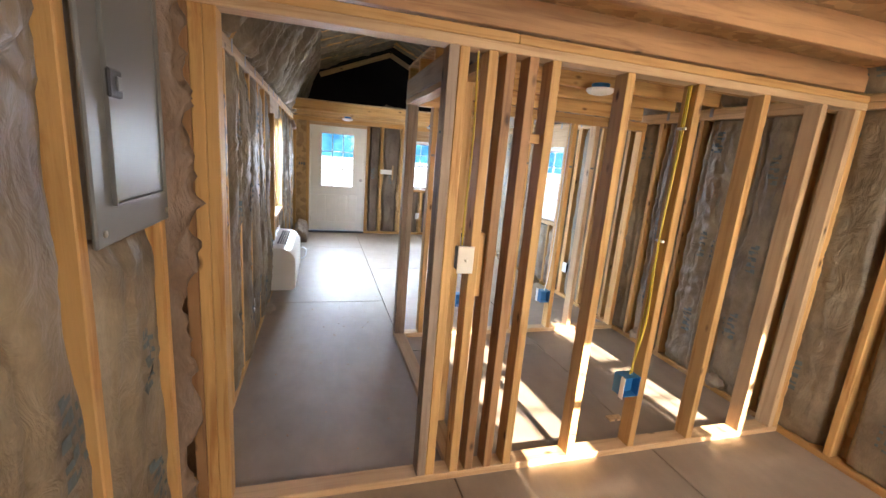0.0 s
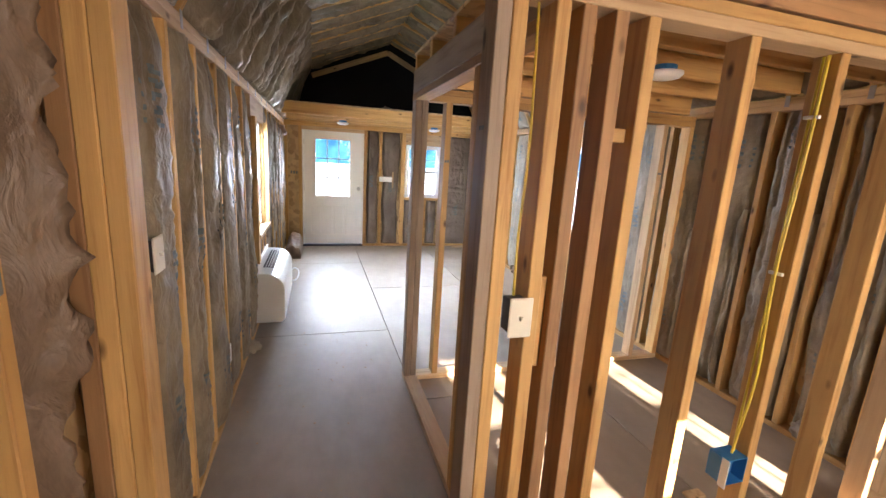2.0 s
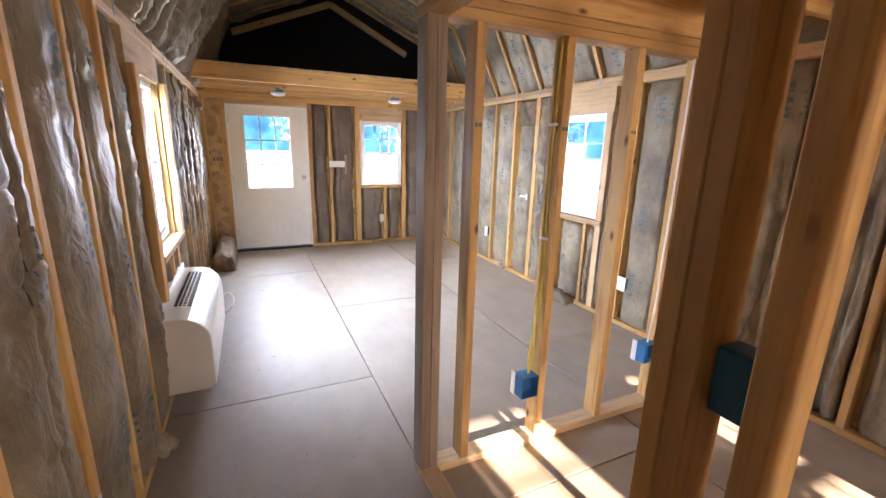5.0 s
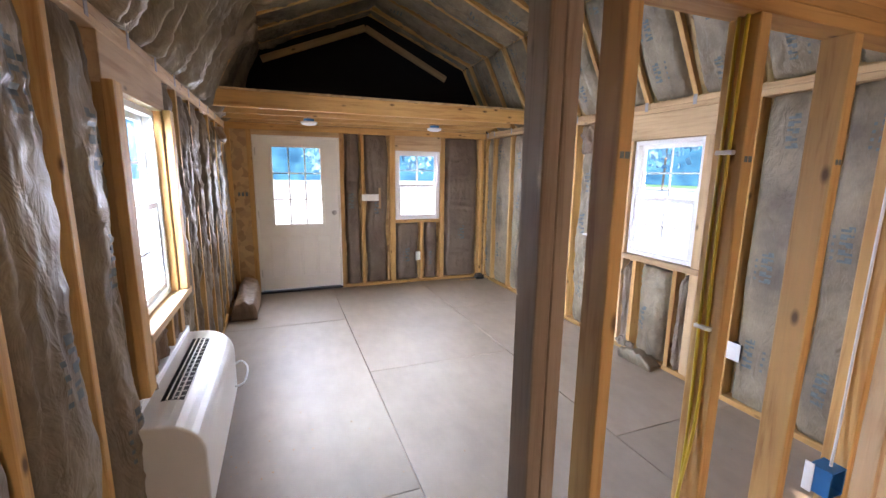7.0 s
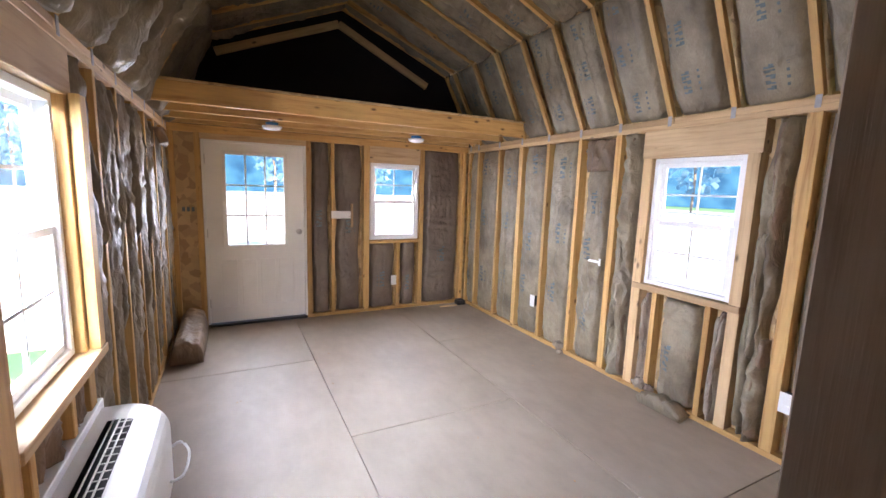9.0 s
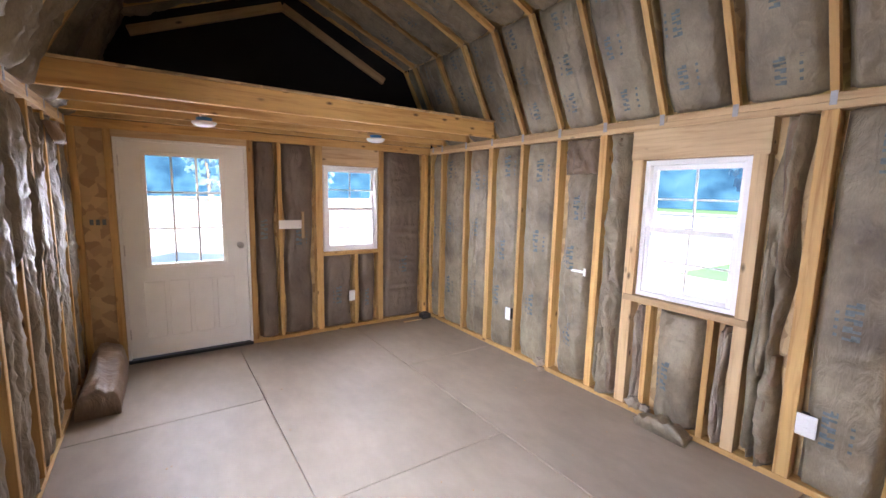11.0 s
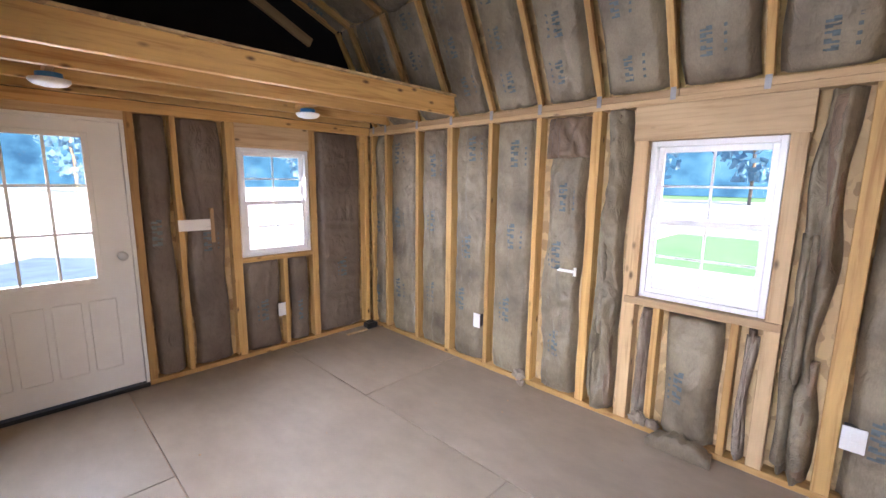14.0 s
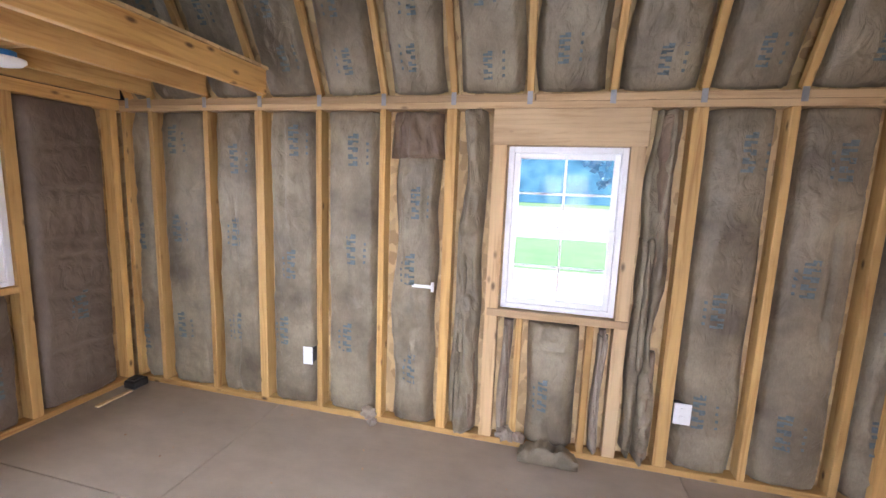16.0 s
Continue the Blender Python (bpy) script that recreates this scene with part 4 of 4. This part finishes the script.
# ---- breaker panel ----
def breaker_panel():
    y0, y1, z0, z1 = 2.505, 2.935, 1.285, 2.02
    x = WX + 0.012
    root = part("breaker_panel", boxes(((WX - 0.07, y0 + 0.02, z0 + 0.02), (WX + 0.011, y1 - 0.02, z1 - 0.08))), STEEL, None)
    tagged(root, "grey steel breaker panel between studs", "electrical panel")
    cover = part("cover", boxes(((x, y0, z0), (x + 0.012, y1, z1)), bevel=0.004), PANEL_GREY, root, "grey enamelled cover")
    part("door", boxes(((x + 0.012, y0 + 0.085, z0 + 0.09), (x + 0.018, y1 - 0.06, z1 - 0.06)), bevel=0.003), PANEL_GREY, cover)
    part("door_rim", boxes(((x + 0.012, y0 + 0.078, z0 + 0.083), (x + 0.022, y0 + 0.085, z1 - 0.05)), ((x + 0.012, y0 + 0.085, z0 + 0.083), (x + 0.022, y1 - 0.053, z0 + 0.09)), ((x + 0.012, y1 - 0.06, z0 + 0.09), (x + 0.0215, y1 - 0.053, z1 - 0.05)), bevel=0.001), PANEL_GREY, cover)
    part("latch", boxes(((x + 0.018, y0 + 0.075, 1.60), (x + 0.028, y0 + 0.135, 1.66)), bevel=0.004), BLACK_PLASTIC, cover, "dark latch")
    part("latch_tab", boxes(((x + 0.028, y0 + 0.10, 1.615), (x + 0.033, y0 + 0.125, 1.645)), bevel=0.002), PANEL_GREY, cover)
    for yy, zz in ((y0 + 0.03, z0 + 0.03), (y1 - 0.025, z0 + 0.03), (y1 - 0.025, 1.9)):
        bm = lathe([(0.008, 0), (0.008, 0.004), (0.003, 0.006)], (0, 0, 0), 10)
        bmesh.ops.transform(bm, matrix=Matrix.Translation((x + 0.012, yy, zz)) @ Matrix.Rotation(radians(90), 4, 'Y'), verts=bm.verts)
        part("screw", bm, CHROME, cover)


breaker_panel()


# ---- electrical boxes, plates and cables ----
def plate(name, lo, hi, material, label, axis, sgn, switch=False):
    """A cover plate with its box behind it. axis and sgn: the way it faces."""
    root = part(name, boxes((lo, hi), bevel=0.003), material, None)
    tagged(root, label, "switch" if switch else "outlet", "switches and outlets")
    i = 'xyz'.index(axis)
    l2, h2 = list(lo), list(hi)
    for k in range(3):
        if k != i:
            m, s = (lo[k] + hi[k]) / 2, (hi[k] - lo[k])
            l2[k], h2[k] = m - s * 0.42, m + s * 0.42
    if sgn > 0:
        l2[i], h2[i] = lo[i] - 0.06, lo[i] - 0.0005
    else:
        l2[i], h2[i] = hi[i] + 0.0005, hi[i] + 0.06
    part("box", boxes((tuple(l2), tuple(h2)), bevel=0.003), BLUE if "blue" in label else BLACK_PLASTIC, root, "plastic back box")
    face = hi[i] if sgn > 0 else lo[i]
    c = [(a + b) / 2 for a, b in zip(lo, hi)]
    spots = ((0.0, 0.012, 0.006),) if switch else ((0.022, 0.013, 0.012), (-0.022, 0.013, 0.012))
    for dz, hw, hh in spots:
        a, b = list(c), list(c)
        for k in range(3):
            if k == 2:
                a[k], b[k] = c[k] + dz - hh, c[k] + dz + hh
            elif k == i:
                a[k], b[k] = sorted((face, face + sgn * (0.012 if switch else 0.003)))
            else:
                a[k], b[k] = c[k] - hw * (0.4 if switch else 1), c[k] + hw * (0.4 if switch else 1)
        part("toggle" if switch else "receptacle", boxes((tuple(a), tuple(b)), bevel=0.001), material, root)
    return root


plate("outlet", (EX - 0.012, 5.675, 0.31), (EX - 0.006, 5.762, 0.43), PLASTIC, "white outlet plate beside a wide stud", 'x', -1)
plate("outlet", (EX - 0.012, 7.935, 0.33), (EX - 0.006, 8.005, 0.45), PLASTIC, "white outlet plate on the insulated wall", 'x', -1)
plate("outlet", (2.055, NY - 0.012, 0.31), (2.125, NY - 0.006, 0.43), PLASTIC, "white outlet plate under the end window", 'y', -1)
plate("light_switch", (0.838, A0 - 0.014, 1.05), (0.912, A0 - 0.008, 1.17), CREAM, "cream light switch plate between studs", 'y', -1, True)
plate("light_switch", (WX + 0.012, 3.595, 1.13), (WX + 0.018, 3.685, 1.25), CREAM, "cream switch plate on a dark box", 'x', 1, True)
plate("outlet", (WX + 0.008, 4.62, 0.30), (WX + 0.014, 4.68, 0.41), PLASTIC, "white outlet plate low on the insulated wall", 'x', 1)


def blue_box(x0, x1, y0, y1, z0, z1, lip):
    root = part("junction_box", boxes(((x0, y0, z0), (x0 + 0.004, y1, z1)), ((x1 - 0.004, y0, z0), (x1, y1, z1)), ((x0 + 0.004, y0, z0), (x1 - 0.004, y1, z0 + 0.004)), ((x0 + 0.004, y0, z1 - 0.004), (x1 - 0.004, y1, z1)), ((x0 + 0.004, y0 + 0.05, z0 + 0.004), (x1 - 0.004, y0 + 0.055, z1 - 0.004)), bevel=0.001), BLUE, None)
    tagged(root, "blue plastic junction box nailed to a stud", "junction box", "junction boxes")
    ly0, ly1 = (y0 - 0.012, y0 + 0.02) if lip < 0 else (y1 - 0.02, y1 + 0.012)
    part("cover", boxes(((x0 - 0.007, ly0, z0 - 0.006), (x0 - 0.001, ly1, z1 + 0.006)), bevel=0.002), PLASTIC, root, "white cover plate")
    return root


blue_box(1.83, 1.935, A0 - 0.005, A0 + 0.075, 0.36, 0.47, -1)
blue_box(1.42, 1.515, B0 - 0.003, B0 + 0.075, 0.27, 0.38, 1)
blue_box(2.245, 2.335, B0 + 0.0, B0 + 0.075, 0.29, 0.40, 1)



ob = part("junction_box", boxes(((0.935, 3.592, 1.06), (0.988, 3.658, 1.17)), bevel=0.004), BLUE, None)
tagged(ob, "dark blue junction box between doorway studs", "junction box", "junction boxes")


def cable(name, pts, material, label, r=0.005):
    ob = link_mesh(name, tube(pts, r), material, None, "", True)
    tagged(ob, label, "cable", "electrical cables")


cable("electrical_cable", [(1.925, A0 + 0.03, 1.95), (1.928, A0 + 0.035, 1.6), (1.92, A0 + 0.04, 1.2), (1.93, A0 + 0.03, 0.8), (1.90, A0 + 0.03, 0.55), (1.89, A0 + 0.03, 0.472)], CABLE_YELLOW, "yellow electrical cable stapled down a stud")
cable("electrical_cable", [(1.932, A0 + 0.05, 1.95), (1.934, A0 + 0.055, 1.5), (1.934, A0 + 0.055, 0.9), (1.915, A0 + 0.045, 0.6), (1.91, A0 + 0.04, 0.472)], CABLE_YELLOW, "yellow electrical cable stapled down a stud")
cable("electrical_cable", [(1.512, B0 + 0.03, 1.90), (1.515, B0 + 0.04, 1.3), (1.513, B0 + 0.03, 0.8), (1.47, B0 + 0.03, 0.5), (1.475, B0 + 0.03, 0.383)], CABLE_YELLOW, "yellow electrical cable stapled down a stud")
cable("electrical_cable", [(1.514, B0 + 0.055, 1.90), (1.514, B0 + 0.06, 1.2), (1.51, B0 + 0.05, 0.7), (1.49, B0 + 0.045, 0.383)], CABLE_YELLOW, "yellow electrical cable stapled down a stud")
cable("electrical_cable", [(2.333, B0 + 0.04, 1.90), (2.334, B0 + 0.045, 1.1), (2.32, B0 + 0.04, 0.6), (2.29, B0 + 0.03, 0.402)], CABLE_WHITE, "white electrical cable running down a stud")
cable("electrical_cable", [(0.87, A0 + 0.05, 1.955), (0.88, A0 + 0.045, 1.6), (0.875, A0 + 0.05, 1.35), (0.868, A0 + 0.03, 1.165)], CABLE_YELLOW, "yellow electrical cable running to a switch", 0.004)
for x, y, z in ((1.936, A0 + 0.0, 1.75), (1.936, A0 + 0.0, 1.2), (1.516, B0, 1.55), (1.516, B0, 1.05)):
    ob = part("cable_staple", boxes(((x - 0.012, y + 0.02, z), (x + 0.002, y + 0.07, z + 0.012)), bevel=0.002), PLASTIC, None)
    tagged(ob, "white cable staple on a stud", "staple", "cable staples")

# ---- loose things ----
# white cardboard strip with a pine cleat in the end wall
cleat = part("wall_bracket", boxes(((1.335, NY - 0.012, 1.13), (1.56, NY + 0.0, 1.215)), bevel=0.002), PLASTIC, None)
tagged(cleat, "white paper strip nailed across a stud", "bracket")
part("upright", boxes(((1.555, NY - 0.022, 1.03), (1.58, NY + 0.012, 1.30)), bevel=0.003), PINE_PALE, cleat, "short pine upright")
clip = part("paper_tag", boxes(((EX - 0.016, 7.13, 0.925), (EX - 0.012, 7.26, 0.945)), ((EX - 0.017, 7.12, 0.905), (EX - 0.011, 7.14, 0.965)), bevel=0.001), PLASTIC, None)
tagged(clip, "small white tag stuck to the insulation", "tag")
# rolled insulation by the door
roll = batt((-0.17, 8.50, 0.0), X, Y, Z, 0.27, 0.88, 0.10, 1.6, -0.14, 0.0, KRAFT_DARK, "rolled scrap of brown insulation lying on the floor", 0, "")
fallen = batt((EX + 0.005, 6.23, 0.02), Y, Vector((-0.85, 0, 0.2)).normalized(), Vector((-0.2, 0, 0.98)).normalized(), 0.34, 0.15, 0.04, 2.4, -0.012, 0.0, KRAFT, "flap of insulation hanging over the sole plate", 0, "")
# folded flap below the plate, near the end of the west wall
flap = batt((WX + 0.0, 8.56, 1.90), Y, Vector((0.35, 0, -1)).normalized(), Vector((1, 0, 0.35)).normalized(), 0.36, 0.14, 0.03, 2.0, -0.02, 0.0, KRAFT_DARK, "torn insulation flap hanging from the wall plate", 0, "")
# corner clutter
cc = part("black_junction_box", boxes(((2.93, 9.28, 0.0), (3.05, 9.38, 0.06)), bevel=0.01), BLACK_PLASTIC, None)
tagged(cc, "small black box on the floor in the corner", "box")
part("lid", boxes(((2.95, 9.30, 0.06), (3.02, 9.36, 0.075)), bevel=0.004), BLACK_PLASTIC, cc)
ob = part("wood_offcut", boxes(((2.68, 9.28, 0.0), (2.92, 9.31, 0.012)), bevel=0.002), PINE_PALE, None)
tagged(ob, "thin pine offcut on the floor in the corner", "offcut")
ob = part("wood_offcut", boxes(((2.04, 3.42, 0.0), (2.14, 3.47, 0.012)), bevel=0.002), PINE_PALE, None)
tagged(ob, "small pine offcut on the bathroom floor", "offcut")
rng = random.Random(4)
bm = bmesh.new()
for k in range(110):
    x, y = (rng.uniform(-0.15, 0.8), rng.uniform(3.3, 6.5)) if k % 2 else (rng.uniform(0.0, 3.0), rng.uniform(5.0, 9.3))
    s = rng.uniform(0.0015, 0.005)
    bmesh.ops.create_icosphere(bm, subdivisions=1, radius=s, matrix=Matrix.Translation((x, y, s * 0.5)) @ Matrix.Rotation(rng.random() * 3, 4, 'Z') @ Matrix.Diagonal((1.6, 1, 0.6, 1)))
ob = link_mesh("sawdust", bm, PINE_DARK)
tagged(ob, "scattered crumbs of sawdust and dirt on the floor", "debris", kind="stuff")

# grade stamps on the partition studs
for a in (1.10, 1.52, 1.92, 2.34, 2.56, 2.80):
    part("mill_stamp", boxes(((a + 0.006, B0 + 0.0002, 1.53), (a + 0.018, B0 + 0.0009, 1.546)), ((a + 0.021, B0 + 0.0002, 1.53), (a + 0.035, B0 + 0.0009, 1.546))), INK, wall_b)["kind"] = "stuff"
part("mill_stamp", boxes(((0.7342, A0 + 0.03, 1.625), (0.7349, A0 + 0.045, 1.636)), ((0.7342, A0 + 0.049, 1.625), (0.7349, A0 + 0.062, 1.636))), INK, wall_a)["kind"] = "stuff"


def tuft(x, y, z, r, label):
    """A torn lump of glass wool."""
    bm = bmesh.new()
    bmesh.ops.create_icosphere(bm, subdivisions=3, radius=r)
    for v in bm.verts:
        d = v.co.normalized()
        v.co = d * r * (1 + 0.55 * noise.noise(d * 2.2 + Vector((x, y, z)) * 9) + 0.3 * noise.noise(d * 6 + Vector((y, z, x)) * 5))
        v.co.z *= 0.8
    low = min(v.co.z for v in bm.verts)
    bmesh.ops.translate(bm, verts=bm.verts, vec=(x, y, z - low))
    tagged(link_mesh("insulation_tuft", bm, FIBRE, None, "", True), label, "insulation", "torn insulation tufts")


tuft(3.055, 7.52, 0.036, 0.045, "torn tuft of glass wool on the sole plate")
tuft(3.04, 7.49, 0.0, 0.03, "torn tuft of glass wool by the sole plate")
tuft(3.075, 6.655, 0.038, 0.05, "torn tuft of glass wool under the window")
tuft(3.075, 6.57, 0.038, 0.035, "torn tuft of glass wool under the window")
tuft(3.075, 4.42, 0.038, 0.06, "torn tuft of glass wool in the bathroom wall")
tuft(3.075, 3.62, 0.038, 0.06, "torn tuft of glass wool in the bathroom wall")
tuft(-0.16, 5.32, 0.038, 0.055, "torn tuft of brown insulation at the wall's foot")

# ---- outside ----
ground = link_mesh("ground", boxes(((-400, -400, -0.75), (400, 400, -0.55))), LAWN)
tagged(ground, "green lawn running to the horizon", "ground", kind="structure")
road = link_mesh("road", boxes(((4.6, -60, -0.549), (12.0, 10.9, -0.53)), ((20, -160, -0.549), (62, 200, -0.52)), ((-60, 11, -0.548), (20, 112, -0.521))), STONE_ROAD)
tagged(road, "pale gravel yard and road", "road", kind="structure")


def tree(x, y, h):
    rng = random.Random(int(x * 13 + y * 7))
    root = part("tree", tube([(x, y, -0.6), (x + 0.1, y, h * 0.3), (x - 0.1, y + 0.1, h * 0.6), (x, y, h * 0.85)], 0.16, 7), BARK, None)
    tagged(root, "leafy tree at the far edge of the yard", "tree", "far trees")
    bm = bmesh.new()
    for k in range(260):
        t = rng.random()
        rad = h * 0.33 * math.sin(math.pi * (0.15 + 0.8 * t)) * rng.random() ** 0.4
        a = rng.random() * math.tau
        p = Vector((x + rad * math.cos(a), y + rad * math.sin(a), h * (0.18 + 0.85 * t)))
        s = rng.uniform(0.25, 0.6)
        q = Euler((rng.random() * 6, rng.random() * 6, rng.random() * 6)).to_matrix()
        vs = [bm.verts.new(p + q @ Vector(c) * s) for c in ((-1, -0.6, 0), (1, -0.5, 0.2), (0.8, 0.7, 0), (-0.7, 0.6, -0.2))]
        bm.faces.new(vs)
    part("crown", bm, LEAF, root, "uneven blue-green crown with haze in its colour")


rng = random.Random(8)
for k in range(9):
    tree(54 + rng.uniform(-3, 6), -40 + k * 13 + rng.uniform(-2, 2), rng.uniform(10, 15))
for k in range(5):
    tree(-24 + k * 15 + rng.uniform(-2, 2), 76 + rng.uniform(-4, 4), rng.uniform(9, 13))


# The woods emit light; their blue haze is put into the emission colour.
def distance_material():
    m = bpy.data.materials.new("glowing_haze")
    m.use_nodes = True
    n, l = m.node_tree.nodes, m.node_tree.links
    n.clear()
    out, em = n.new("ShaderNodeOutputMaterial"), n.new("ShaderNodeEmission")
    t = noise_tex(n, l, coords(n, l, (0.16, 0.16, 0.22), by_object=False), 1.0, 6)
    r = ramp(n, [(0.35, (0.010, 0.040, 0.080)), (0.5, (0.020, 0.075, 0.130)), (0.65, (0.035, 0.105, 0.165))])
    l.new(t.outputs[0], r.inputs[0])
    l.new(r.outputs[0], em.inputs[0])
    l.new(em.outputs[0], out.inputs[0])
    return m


def tree_line(p, q, steps):
    """The belt of woods that closes the distance, uneven on top; its blue haze is emission."""
    p, q = Vector(p), Vector(q)
    side = (q - p).cross(Z).normalized() * 3
    bm = bmesh.new()
    rows = []
    for k in range(steps + 1):
        c = p.lerp(q, k / steps)
        top = 24 + 5 * noise.noise(c * 0.05) + 2.5 * noise.noise(c * 0.31)
        rows.append([bm.verts.new(c + o) for o in (Vector(), Vector((0, 0, top)), side + Vector((0, 0, top)), side)])
    for a, b in zip(rows, rows[1:]):
        for i in range(4):
            bm.faces.new((a[i], b[i], b[(i + 1) % 4], a[(i + 1) % 4]))
    bm.faces.new(rows[0][::-1]); bm.faces.new(rows[-1])
    bmesh.ops.recalc_face_normals(bm, faces=bm.faces)
    return bm


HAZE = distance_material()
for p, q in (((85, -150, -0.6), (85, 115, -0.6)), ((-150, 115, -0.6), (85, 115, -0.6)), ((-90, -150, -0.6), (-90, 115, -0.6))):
    tagged(link_mesh("backdrop", tree_line(p, q, 160), HAZE), "distant belt of woods with blue haze painted as glow", "backdrop", kind="structure")
